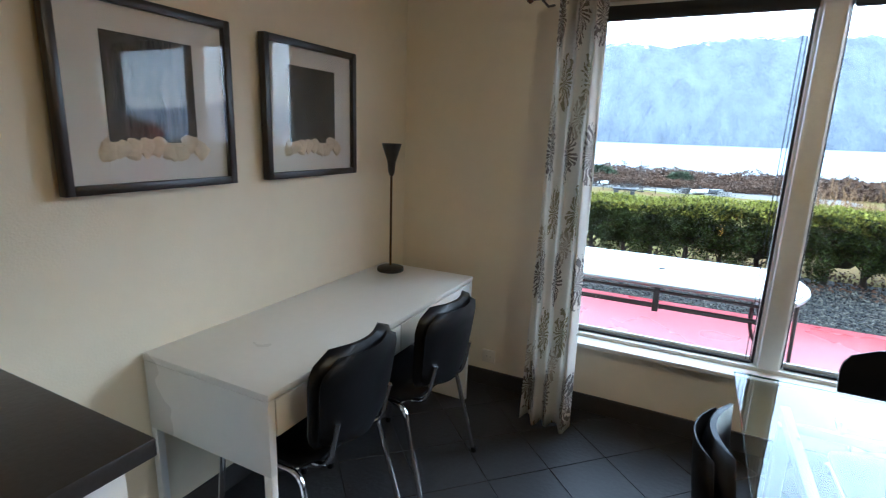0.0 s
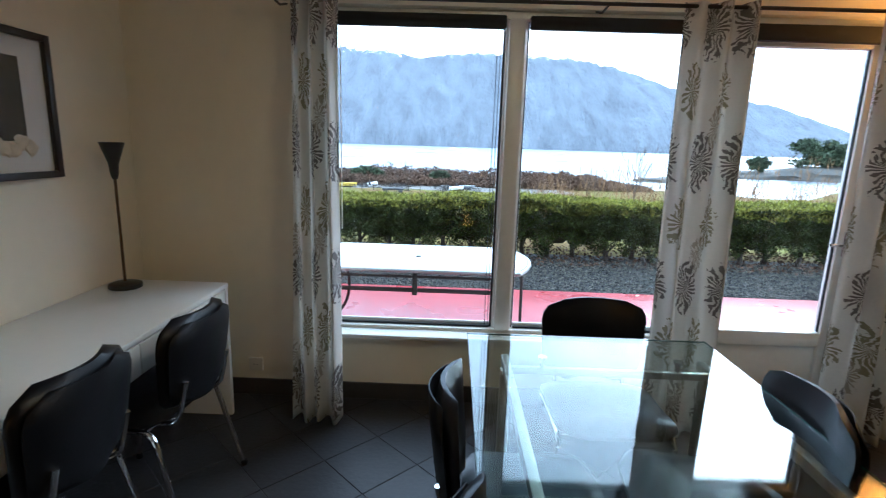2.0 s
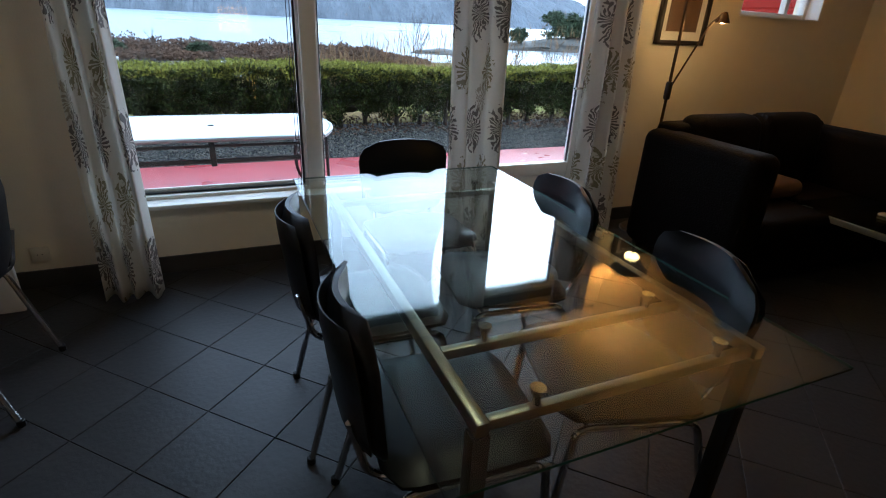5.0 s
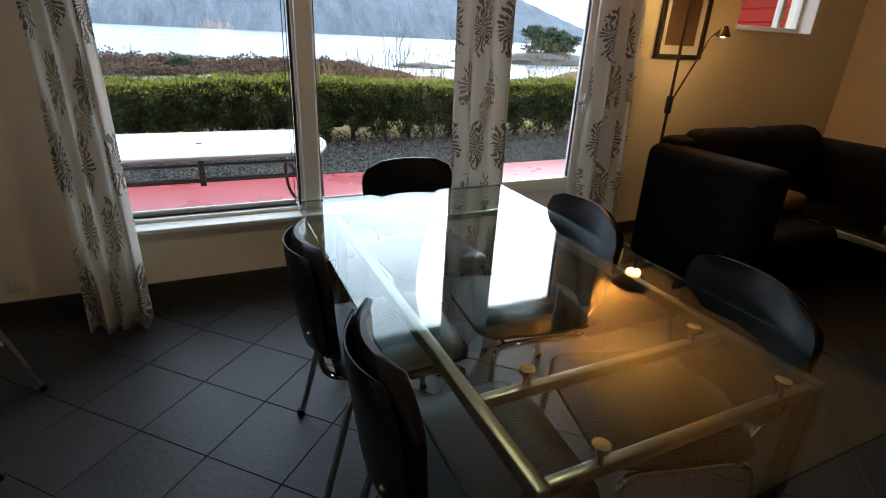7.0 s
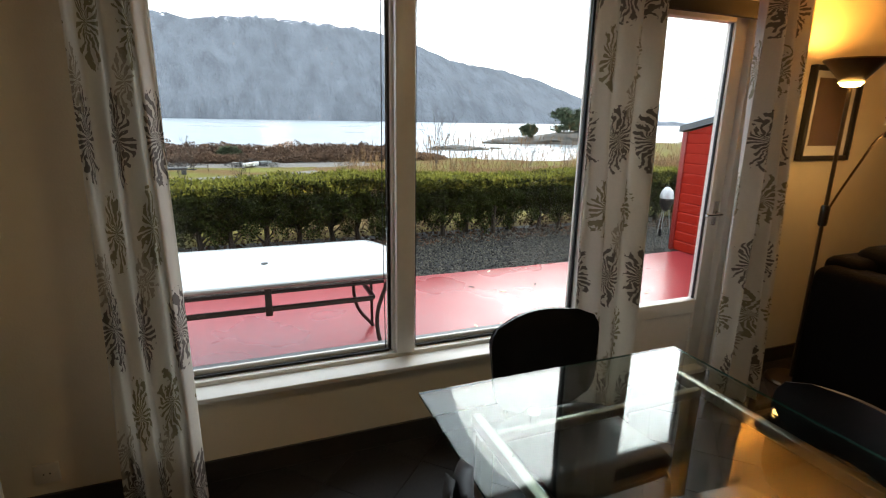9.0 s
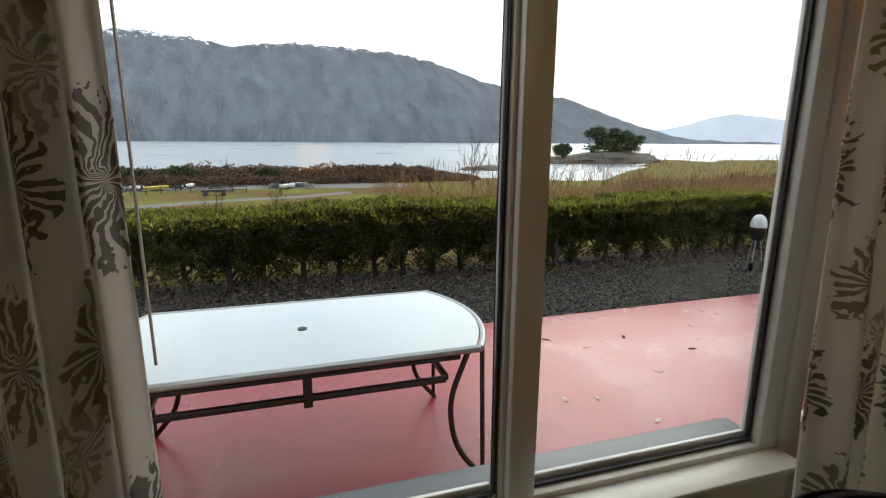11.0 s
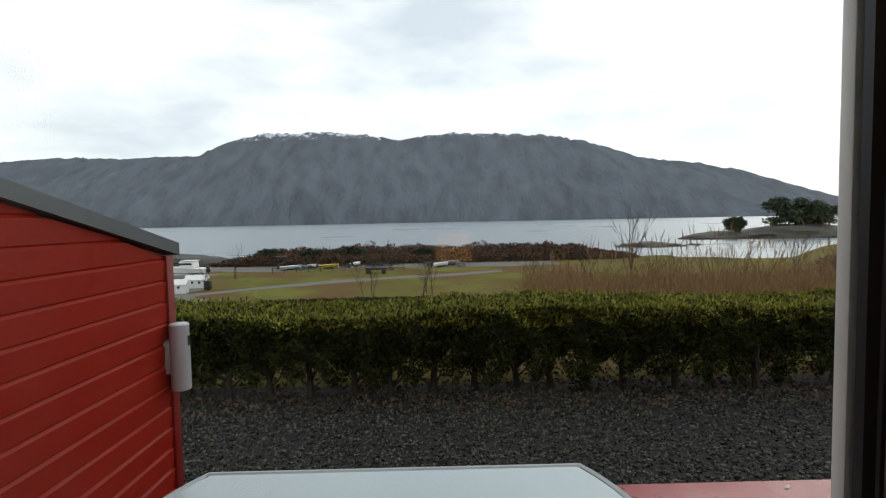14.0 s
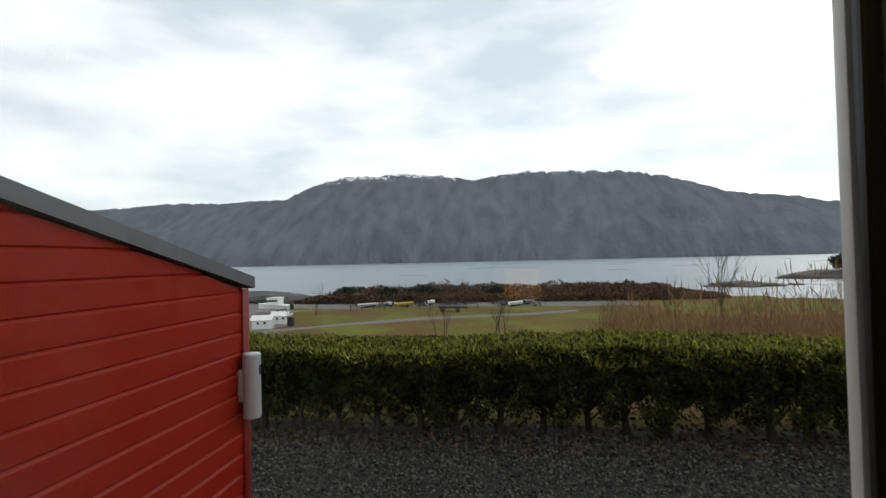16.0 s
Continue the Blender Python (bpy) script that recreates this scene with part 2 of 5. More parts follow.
def curtain_mat():
    """White cloth printed with charcoal and olive fern fans in staggered rows, laid out on the cloth's own UV in metres."""
    m = mat("printed_curtain", (0.74, 0.72, 0.67), 0.85, vary=0.06, scale=9, bump=0.2, bscale=500)
    n, l = nodes_of(m)
    b = n["Principled BSDF"]
    base = b.inputs["Base Color"].links[0].from_socket

    def mth(op, a, c=None, d=None):
        k = n.new("ShaderNodeMath")
        k.operation = op
        for i, v in enumerate((a, c, d)):
            if v is None:
                continue
            if isinstance(v, (int, float)):
                k.inputs[i].default_value = v
            else:
                l.new(v, k.inputs[i])
        return k.outputs[0]

    uv, sep = n.new("ShaderNodeUVMap"), n.new("ShaderNodeSeparateXYZ")
    l.new(uv.outputs[0], sep.inputs[0])
    wob = n.new("ShaderNodeTexNoise")
    wob.inputs["Scale"].default_value, wob.inputs["Detail"].default_value = 45, 3
    l.new(uv.outputs[0], wob.inputs["Vector"])
    bend = n.new("ShaderNodeTexNoise")
    bend.inputs["Scale"].default_value, bend.inputs["Detail"].default_value = 14, 3
    l.new(uv.outputs[0], bend.inputs["Vector"])
    out = base
    for du, dv, col, wide, high, k, size in ((0.0, 0.0, (0.085, 0.070, 0.068), 0.25, 0.62, 19, 0.52), (0.13, 0.29, (0.22, 0.19, 0.09), 0.25, 0.62, 15, 0.45), (0.07, 0.45, (0.38, 0.34, 0.27), 0.34, 0.62, 13, 0.25)):
        u = mth("DIVIDE", mth("ADD", sep.outputs["X"], du), wide)
        v = mth("DIVIDE", mth("ADD", sep.outputs["Y"], dv), high)
        fu = mth("SUBTRACT", mth("FRACT", u), 0.5)
        fv = mth("SUBTRACT", mth("FRACT", v), 0.30)
        x, y = mth("ADD", mth("MULTIPLY", fu, wide / 0.08), mth("MULTIPLY", mth("SUBTRACT", bend.outputs["Fac"], 0.5), 1.6)), mth("MULTIPLY", fv, high / 0.085)
        r = mth("SQRT", mth("ADD", mth("MULTIPLY", x, x), mth("MULTIPLY", mth("MULTIPLY", y, y), 0.24)))
        an = mth("ARCTAN2", y, x)
        pet = mth("ADD", mth("MULTIPLY", mth("COSINE", mth("MULTIPLY", an, k)), 0.5), mth("MULTIPLY", wob.outputs["Fac"], 1.5))
        on = mth("MULTIPLY", mth("GREATER_THAN", pet, 0.66), mth("LESS_THAN", r, mth("ADD", size, mth("MULTIPLY", wob.outputs["Fac"], 0.6))))
        mx = n.new("ShaderNodeMix")
        mx.data_type = "RGBA"
        mx.inputs[7].default_value = (*col, 1)
        l.new(mth("MULTIPLY", on, 0.84), mx.inputs["Factor"]), l.new(out, mx.inputs[6])
        out = mx.outputs[2]
    l.new(out, b.inputs["Base Color"])
    tl, ms = n.new("ShaderNodeBsdfTranslucent"), n.new("ShaderNodeMixShader")
    l.new(out, tl.inputs["Color"])
    ms.inputs[0].default_value = 0.42
    l.new(b.outputs[0], ms.inputs[1]), l.new(tl.outputs[0], ms.inputs[2]), l.new(ms.outputs[0], n["Material Output"].inputs["Surface"])
    return m


def ground_mat():
    """Meadow that turns to bare gravel in the yard, along the track and beside the hut road."""
    m = mat("meadow_and_yard", (0.125, 0.122, 0.028), 1.0, vary=0.5, scale=0.10, spec=0.05, bump=0.6, bscale=6)
    n, l = nodes_of(m)
    b = n["Principled BSDF"]
    base = b.inputs["Base Color"].links[0].from_socket
    tc, sep, no = n.new("ShaderNodeTexCoord"), n.new("ShaderNodeSeparateXYZ"), n.new("ShaderNodeTexNoise")
    l.new(tc.outputs["Object"], sep.inputs[0]), l.new(tc.outputs["Object"], no.inputs["Vector"])
    no.inputs["Scale"].default_value, no.inputs["Detail"].default_value = 0.12, 4

    def mth(op, a, c=0.0):
        k = n.new("ShaderNodeMath")
        k.operation = op
        for i, v in enumerate((a, c)):
            if isinstance(v, (int, float)):
                k.inputs[i].default_value = v
            else:
                l.new(v, k.inputs[i])
        return k.outputs[0]

    wob = mth("MULTIPLY", mth("SUBTRACT", no.outputs["Fac"], 0.5), 9.0)
    x, y = mth("ADD", sep.outputs["X"], wob), mth("ADD", sep.outputs["Y"], wob)
    yard = mth("MULTIPLY", mth("GREATER_THAN", y, 98), mth("LESS_THAN", x, 24))
    road = mth("MULTIPLY", mth("LESS_THAN", mth("ADD", x, mth("MULTIPLY", y, 0.43)), 0), mth("GREATER_THAN", y, 30))
    track = mth("MULTIPLY", mth("LESS_THAN", mth("ABSOLUTE", mth("SUBTRACT", y, mth("ADD", mth("MULTIPLY", x, 0.55), 84))), 2.0), mth("LESS_THAN", x, 12))
    mask = mth("MAXIMUM", mth("MAXIMUM", yard, road), track)
    brown = n.new("ShaderNodeMix")
    brown.data_type = "RGBA"
    brown.inputs[7].default_value = (0.12, 0.075, 0.03, 1)
    bm = n.new("ShaderNodeMapRange")
    bm.inputs["From Min"].default_value, bm.inputs["From Max"].default_value = 0.42, 0.60
    l.new(no.outputs["Fac"], bm.inputs["Value"]), l.new(bm.outputs[0], brown.inputs["Factor"]), l.new(base, brown.inputs[6])
    mx = n.new("ShaderNodeMix")
    mx.data_type = "RGBA"
    mx.inputs[7].default_value = (0.17, 0.16, 0.145, 1)
    l.new(mask, mx.inputs["Factor"]), l.new(brown.outputs[2], mx.inputs[6]), l.new(mx.outputs[2], b.inputs["Base Color"])
    return m


# Pale blue-grey stands in for the haze over the farther ridge.
M_hazehill = mat("hazed_far_mountain", (0.42, 0.46, 0.52), 0.95, vary=0.2, scale=0.01, spec=0.05)
M_ground = ground_mat()
M_mountain, M_water, M_curtain = mountain_mat(), water_mat(), curtain_mat()


# ---- mesh helpers ----
def box(bm, x0, x1, y0, y1, z0, z1, bev=0.0, seg=2):
    m = Matrix.LocRotScale(((x0 + x1) / 2, (y0 + y1) / 2, (z0 + z1) / 2), None, (x1 - x0, y1 - y0, z1 - z0))
    vs = bmesh.ops.create_cube(bm, size=1, matrix=m)["verts"]
    if bev:
        es = list({e for v in vs for e in v.link_edges})
        bmesh.ops.bevel(bm, geom=es, offset=bev, segments=seg, affect="EDGES", profile=0.5)
    return bm


def tube(bm, pts, r, n=10, r2=None):
    """A round bar along the points, capped; r2: the radius at its end."""
    pts = [Vector(p) for p in pts]
    rings, side = [], None
    for i, p in enumerate(pts):
        d = (pts[min(i + 1, len(pts) - 1)] - pts[max(i - 1, 0)]).normalized()
        if side is None:
            side = d.orthogonal().normalized()
        side = (side - d * side.dot(d)).normalized()
        up = d.cross(side)
        rad = r if r2 is None else r + (r2 - r) * i / (len(pts) - 1)
        rings.append([bm.verts.new(p + rad * (math.cos(a) * side + math.sin(a) * up)) for a in (2 * math.pi * k / n for k in range(n))])
    for a, c in zip(rings, rings[1:]):
        for k in range(n):
            bm.faces.new((a[k], a[(k + 1) % n], c[(k + 1) % n], c[k]))
    bm.faces.new(rings[0][::-1]), bm.faces.new(rings[-1])
    return bm


def bent(pts, r=0.04, n=5):
    """The points of a polyline with its corners rounded."""
    pts = [Vector(p) for p in pts]
    out = [pts[0]]
    for a, b, c in zip(pts, pts[1:], pts[2:]):
        u, v = (a - b), (c - b)
        k = min(r, u.length * 0.45, v.length * 0.45)
        p, q = b + u.normalized() * k, b + v.normalized() * k
        for i in range(n + 1):
            t = i / n
            out.append((1 - t) ** 2 * p + 2 * t * (1 - t) * b + t * t * q)
    return out + [pts[-1]]


def lathe(bm, prof, n=24, at=(0, 0, 0)):
    """A turned shape from (radius, height) pairs."""
    rings = []
    for r, z in prof:
        rings.append([bm.verts.new((at[0] + r * math.cos(2 * math.pi * k / n), at[1] + r * math.sin(2 * math.pi * k / n), at[2] + z)) for k in range(n)])
    for a, c in zip(rings, rings[1:]):
        for k in range(n):
            bm.faces.new((a[k], a[(k + 1) % n], c[(k + 1) % n], c[k]))
    bm.faces.new(rings[0][::-1]), bm.faces.new(rings[-1])
    return bm


def mesh_of(name, bm, material, smooth=0.6):
    bmesh.ops.recalc_face_normals(bm, faces=bm.faces)
    me = bpy.data.meshes.new(name)
    for e in bm.edges:
        e.smooth = len(e.link_faces) != 2 or e.calc_face_angle(0) < smooth
    for f in bm.faces:
        f.smooth = True
    bm.to_mesh(me)
    bm.free()
    me.materials.append(material)
    return me


def part(name, bm, material, parent=None, label="", smooth=0.6):
    ob = new(name, mesh_of(name, bm, material, smooth))
    if parent:
        ob.parent = parent
    if label:
        ob["label"] = label
    return ob


def thing(name, label, category, m=None, group="", kind=""):
    e = new(name)
    e.empty_display_size = 0.1
    if m is not None:
        e.matrix_basis = m
    return tagged(e, label, category, group, kind)


def cube(x0, x1, y0, y1, z0, z1, bev=0.0, seg=2):
    return box(bmesh.new(), x0, x1, y0, y1, z0, z1, bev, seg)


def bar(pts, r, n=10, r2=None):
    return tube(bmesh.new(), pts, r, n, r2)


def turned(prof, n=24, at=(0, 0, 0)):
    return lathe(bmesh.new(), prof, n, at)


def raw(name, verts, faces, material, parent=None, smooth=False):
    me = bpy.data.meshes.new(name)
    me.from_pydata([tuple(v) for v in verts], [], [tuple(f) for f in faces])
    me.materials.append(material)
    if smooth:
        me.shade_smooth()
    ob = new(name, me)
    if parent:
        ob.parent = parent
    return ob


def slab(bm, width, height, thick, corner, bend, nx=10, nz=10, taper=0.0):
    """A padded panel in x and z with rounded corners, bowed along y by bend, narrower at the bottom by taper; centred on x, from z 0."""
    front, back = [], []
    for j in range(nz + 1):
        z = height * j / nz
        dz = max(0.0, max(corner - z, z - (height - corner)))
        inset = corner - math.sqrt(max(0.0, corner * corner - dz * dz))
        half = width / 2 - inset - taper * (1 - j / nz)
        rf, rb = [], []
        for i in range(nx + 1):
            u = -1 + 2 * i / nx
            x = half * u
            y = bend * u * u
            edge = min(1.0, 3.0 * (1 - abs(u)) + 0.25) * (min(1.0, 4 * min(j, nz - j) / nz + 0.3))
            rf.append(bm.verts.new((x, y + thick / 2 * edge, z))), rb.append(bm.verts.new((x, y - thick / 2 * edge, z)))
        front.append(rf), back.append(rb)
    for g, flip in ((front, False), (back, True)):
        for j in range(nz):
            for i in range(nx):
                q = (g[j][i], g[j][i + 1], g[j + 1][i + 1], g[j + 1][i])
                bm.faces.new(q[::-1] if flip else q)
    rim_f = front[0] + [r[-1] for r in front[1:-1]] + front[-1][::-1] + [r[0] for r in front[-2:0:-1]]
    rim_b = back[0] + [r[-1] for r in back[1:-1]] + back[-1][::-1] + [r[0] for r in back[-2:0:-1]]
    k = len(rim_f)
    for i in range(k):
        bm.faces.new((rim_f[i], rim_b[i], rim_b[(i + 1) % k], rim_f[(i + 1) % k]))
    return bm


# ---- the room: walls, ceiling, floor ----
XW, XE, YS, YN, YO, TOP = -1.62, 5.05, -1.4, 4.63, 4.86, 2.42
DECK, GRAVEL = -0.15, -0.19


def wall(name, label, boxes):
    bm = bmesh.new()
    for b in boxes:
        box(bm, *b)
    return tagged(part(name, bm, M_wall), label, "wall", kind="structure")


wall("wall_west", "cream painted smooth wall beside the desk", [(XW - 0.25, XW, YS - 0.2, YO, -0.3, TOP)])
wall("wall_east", "cream painted smooth wall behind the sofa", [(XE, XE + 0.22, YS - 0.2, YO, -0.3, TOP)])
wall("wall_south", "cream painted plain wall closing the room", [(XW, XE, YS - 0.2, YS, -0.3, TOP)])
wall("wall_north", "cream painted wall with window and terrace door openings", [
    (XW, -0.66, YN, YO, -0.3, TOP), (-0.66, 1.45, YN, YO, -0.3, 0.39), (-0.66, 2.41, YN, YO, 2.16, TOP),
    (1.45, 2.41, YN, YO, -0.3, -0.001), (2.41, 3.54, YN, YO, -0.3, TOP), (3.54, 4.43, YN, YO, -0.3, 1.52),
    (3.54, 4.43, YN, YO, 2.10, TOP), (4.43, XE, YN, YO, -0.3, TOP)])
tagged(part("ceiling", cube(XW - 0.2, XE + 0.2, YS - 0.2, YO, TOP, TOP + 0.2), M_ceil), "off-white painted flat ceiling", "ceiling", kind="structure")
tagged(part("roof", cube(XW - 0.3, XE + 0.3, YS - 0.3, YO + 0.25, TOP + 0.2, TOP + 0.35), M_flash), "grey flat roof over the room", "roof", kind="structure")
floor = tagged(part("floor", cube(XW, XE, YS, YN, -0.3, -0.004), M_grout), "dark grey stone tiles laid diagonally", "floor", kind="structure")
base = thing("baseboard", "dark stone tile skirting along the walls", "baseboard", kind="structure")
for b in ((XW, XW + 0.012, 2.9, YN, 0, 0.10), (XW + 0.012, 1.45, YN - 0.012, YN, 0, 0.10), (2.43, XE, YN - 0.012, YN, 0, 0.10), (XE - 0.012, XE, YS, YN - 0.012, 0, 0.10)):
    part("skirting_strip", cube(*b, bev=0.002, seg=1), M_plinth, base)


# ---- windows and terrace door ----
def pane(name, x0, x1, z0, z1, y, parent):
    p = part(name, cube(x0, x1, y, y + 0.006, z0, z1), M_pane, parent, "clear window glass")
    p.visible_shadow = False
    return p


GY = 4.736
win = thing("window_1", "white wooden double window overlooking the terrace", "window", kind="structure")
fr = bmesh.new()
for b in ((-0.66, -0.58, 4.69, 4.775, 0.40, 2.12), (1.37, 1.45, 4.69, 4.775, 0.40, 2.12), (-0.58, 1.37, 4.69, 4.775, 0.40, 0.432), (-0.66, 1.45, 4.69, 4.775, 2.12, 2.16)):
    box(fr, *b, bev=0.004)
part("window_frame", fr, M_frame, win)
part("mullion", cube(0.376, 0.464, 4.672, 4.706, 0.433, 2.119, 0.008), M_frame, win, "white painted window post")
part("mullion_outer", cube(0.364, 0.476, 4.708, 4.775, 0.433, 2.119, 0.005), M_frame, win, "white painted window post")
for x0, x1, z0, z1 in ((-0.578, -0.562, 0.434, 2.118), (0.351, 0.3625, 0.434, 2.118), (0.4775, 0.489, 0.434, 2.118), (1.351, 1.368, 0.434, 2.118)):
    part("glazing_bead", cube(x0, x1, 4.743, 4.758, z0, z1, 0.004), M_frame, win, "white painted glazing bead")
for x0, x1 in ((-0.561, 0.35), (0.49, 1.35)):
    for z0, z1 in ((0.434, 0.462), (2.09, 2.118)):
        part("glazing_bead", cube(x0, x1, 4.743, 4.758, z0, z1, 0.004), M_frame, win, "white painted glazing bead")
for x, s in ((-0.578, 1), (0.3625, -1), (0.4775, 1), (1.368, -1)):
    part("gasket", cube(min(x, x + s * 0.012), max(x, x + s * 0.007), 4.726, 4.735, 0.436, 2.116), M_gasket, win, "black rubber glazing seal")
for x0, x1 in ((-0.565, 0.35), (0.49, 1.355)):
    part("gasket", cube(x0, x1, 4.72, 4.735, 0.434, 0.444), M_gasket, win, "black rubber glazing seal")
    pane("pane", x0 - 0.012, x1 + 0.012, 0.434, 2.117, GY, win)
part("window_sill", cube(-0.68, 1.45, 4.575, 4.688, 0.392, 0.414, 0.005), M_frame, win, "white painted window board")
part("outer_sill", cube(-0.68, 1.46, 4.777, 4.92, 0.375, 0.40, 0.004), M_flash, win, "grey metal drip sill")
bl = bmesh.new()
for x0, x1 in ((-0.56, 0.36), (0.48, 1.36)):
    box(bl, x0, x1, 4.66, 4.686, 2.065, 2.135, 0.01)
part("roller_blind", bl, M_blind, win, "rolled-up black blind")
for x in (0.335, 0.318):
    part("blind_cord", bar([(x, 4.672, 2.07), (x - 0.004, 4.672, 1.2), (x + 0.003, 4.672, 0.47)], 0.0022, 5), M_gasket, win, "thin black blind cord")
part("blind_cord", bar([(-0.50, 4.672, 2.07), (-0.498, 4.672, 1.0)], 0.0035, 5), M_frame, win, "white blind rod")

door = thing("door_1", "white glazed terrace door, closed", "door", kind="structure")
fr = bmesh.new()
for b in ((1.452, 1.51, 4.68, 4.82, 0, 2.16), (2.36, 2.41, 4.68, 4.82, 0, 2.16), (1.51, 2.36, 4.68, 4.82, 2.115, 2.16), (1.51, 2.36, 4.66, 4.84, 0.0, 0.03)):
    box(fr, *b, bev=0.004)
part("door_frame", fr, M_frame, door)
leaf = bmesh.new()
for b in ((1.512, 1.60, 4.72, 4.78, 0.032, 2.113), (2.27, 2.358, 4.72, 4.78, 0.032, 2.113), (1.60, 2.27, 4.72, 4.78, 2.03, 2.113), (1.60, 2.27, 4.72, 4.78, 0.385, 0.47), (1.60, 2.27, 4.72, 4.78, 0.032, 0.12), (1.602, 2.268, 4.735, 4.765, 0.118, 0.387)):
    box(leaf, *b, bev=0.004)
lf = part("door_leaf", leaf, M_frame, door)
pane("pane", 1.60, 2.27, 0.47, 2.03, 4.752, door)
for x, s in ((1.60, 1), (2.27, -1)):
    part("gasket", cube(min(x, x + s * 0.007), max(x, x + s * 0.007), 4.738, 4.751, 0.472, 2.028), M_gasket, lf, "black rubber glazing seal")
part("door_handle", tube(bar([(2.315, 4.72, 1.0), (2.315, 4.67, 1.0), (2.20, 4.67, 1.0)], 0.009, 8), [(2.315, 4.722, 0.93), (2.315, 4.714, 1.07)], 0.016, 8), M_chrome, lf, "chrome lever handle")
part("door_blind", cube(1.56, 2.40, 4.645, 4.678, 2.04, 2.125, 0.012), M_blind, door, "rolled-up black blind")

w2 = thing("window_2", "small high white window above the sofa", "window", kind="structure")
fr = bmesh.new()
for b in ((3.54, 3.58, 4.74, 4.80, 1.526, 2.10), (4.39, 4.43, 4.74, 4.80, 1.526, 2.10), (3.58, 4.39, 4.74, 4.80, 1.526, 1.56), (3.58, 4.39, 4.74, 4.80, 2.065, 2.10), (4.16, 4.20, 4.745, 4.795, 1.56, 2.065)):
    box(fr, *b, bev=0.003)
part("window_frame", fr, M_frame, w2)
pane("pane", 3.58, 4.16, 1.56, 2.065, 4.762, w2), pane("pane", 4.20, 4.39, 1.56, 2.065, 4.762, w2)
rv = bmesh.new()
for b in ((3.54, 4.43, 4.618, 4.74, 1.515, 1.524), (3.54, 3.547, 4.632, 4.74, 1.524, 2.10), (4.423, 4.43, 4.632, 4.74, 1.524, 2.10)):
    box(rv, *b)
part("reveal_board", rv, M_frame, w2, "white painted window lining")
part("roller_blind", cube(3.53, 4.44, 4.60, 4.635, 2.035, 2.115, 0.012), M_blind, w2, "rolled-up black blind")


# ---- curtains and rod ----
def curtain(x0, x1, seed, label):
    rng = random.Random(seed)
    folds, nx, nz, z0, z1 = 3.3, 72, 26, 0.015, 2.155
    ph = [rng.uniform(0, 6.28) for _ in range(4)]
    vs, fs, uvs = [], [], []
    cloth = 0.60
    for j in range(nz + 1):
        z = z0 + (z1 - z0) * j / nz
        k = j / nz
        for i in range(nx + 1):
            u = i / nx
            flare = 1 + 0.10 * (1 - k) * math.sin(ph[0])
            x = x0 + (x1 - x0) * (0.5 + (u - 0.5) * flare) + 0.012 * math.sin(9 * u + ph[1] + 2.2 * k) * (1 - k)
            a = 2 * math.pi * folds * u + 0.7 * math.sin(ph[2] + 2.5 * k) + 0.5 * math.sin(4 * u + ph[3])
            y = 4.42 + (0.036 + 0.016 * math.sin(3 * k + ph[3] + 6 * u)) * math.sin(a) - 0.07 * (1 - k)
            vs.append((x, y, z + (0.006 * math.sin(a) if j == 0 else 0)))
            uvs.append((u * cloth + seed * 0.07, z))
    for j in range(nz):
        for i in range(nx):
            q = j * (nx + 1) + i
            fs.append((q, q + 1, q + nx + 2, q + nx + 1))
    ob = raw("curtain", vs, fs, M_curtain, smooth=True)
    lay = ob.data.uv_layers.new(name="cloth")
    for lp in ob.data.loops:
        lay.data[lp.index].uv = uvs[lp.vertex_index]
    sol = ob.modifiers.new("thickness", "SOLIDIFY")
    sol.thickness = 0.003
    return tagged(ob, label, "curtain", "curtains at the windows")


curtain(-0.68, -0.46, 1, "white curtain with charcoal and olive fern print beside the window")
curtain(1.16, 1.52, 2, "white curtain with charcoal and olive fern print between window and door")
curtain(2.06, 2.43, 3, "white curtain with charcoal and olive fern print beside the terrace door")
rod = thing("curtain_rod", "thin black metal curtain rod above window and door", "curtain rod")
part("pole", bar([(-0.80, 4.42, 2.135), (2.47, 4.42, 2.135)], 0.009, 10), M_blackmetal, rod)
for x in (-0.82, 2.49):
    part("finial", turned([(0.004, -0.02), (0.016, -0.01), (0.02, 0.004), (0.012, 0.018), (0.003, 0.022)], 12, (x, 4.42, 2.135)), M_bronze, rod, "turned bronze knob")
for x in (-0.76, 0.80, 2.45):
    part("bracket", bar([(x, 4.42, 2.127), (x, 4.52, 2.12), (x, YN, 2.15)], 0.006, 6), M_blackmetal, rod)


# ---- kitchen end ----
cab = thing("base_cabinet", "white kitchen base cabinet under a dark worktop", "cabinet")
part("body", cube(-1.615, -0.955, 0.65, 2.44, 0.10, 0.858, 0.002), M_white, cab)
for k in range(3):
    d = part("cabinet_door", cube(-0.953, -0.934, 0.655 + k * 0.595, 1.245 + k * 0.595, 0.11, 0.85, 0.003), M_white, cab)
    part("door_handle", bar([(-0.934, 1.05 + k * 0.595, 0.78), (-0.91, 1.05 + k * 0.595, 0.78), (-0.91, 1.19 + k * 0.595, 0.78), (-0.934, 1.19 + k * 0.595, 0.78)], 0.005, 6), M_steel, d, "steel bar handle")
part("kick_board", cube(-1.615, -0.99, 0.67, 2.42, 0.0, 0.099), M_plinth, cab)
tagged(part("worktop", cube(-1.615, -0.89, 0.63, 2.475, 0.86, 0.90, 0.004), M_counter), "dark brown laminate kitchen worktop", "worktop")
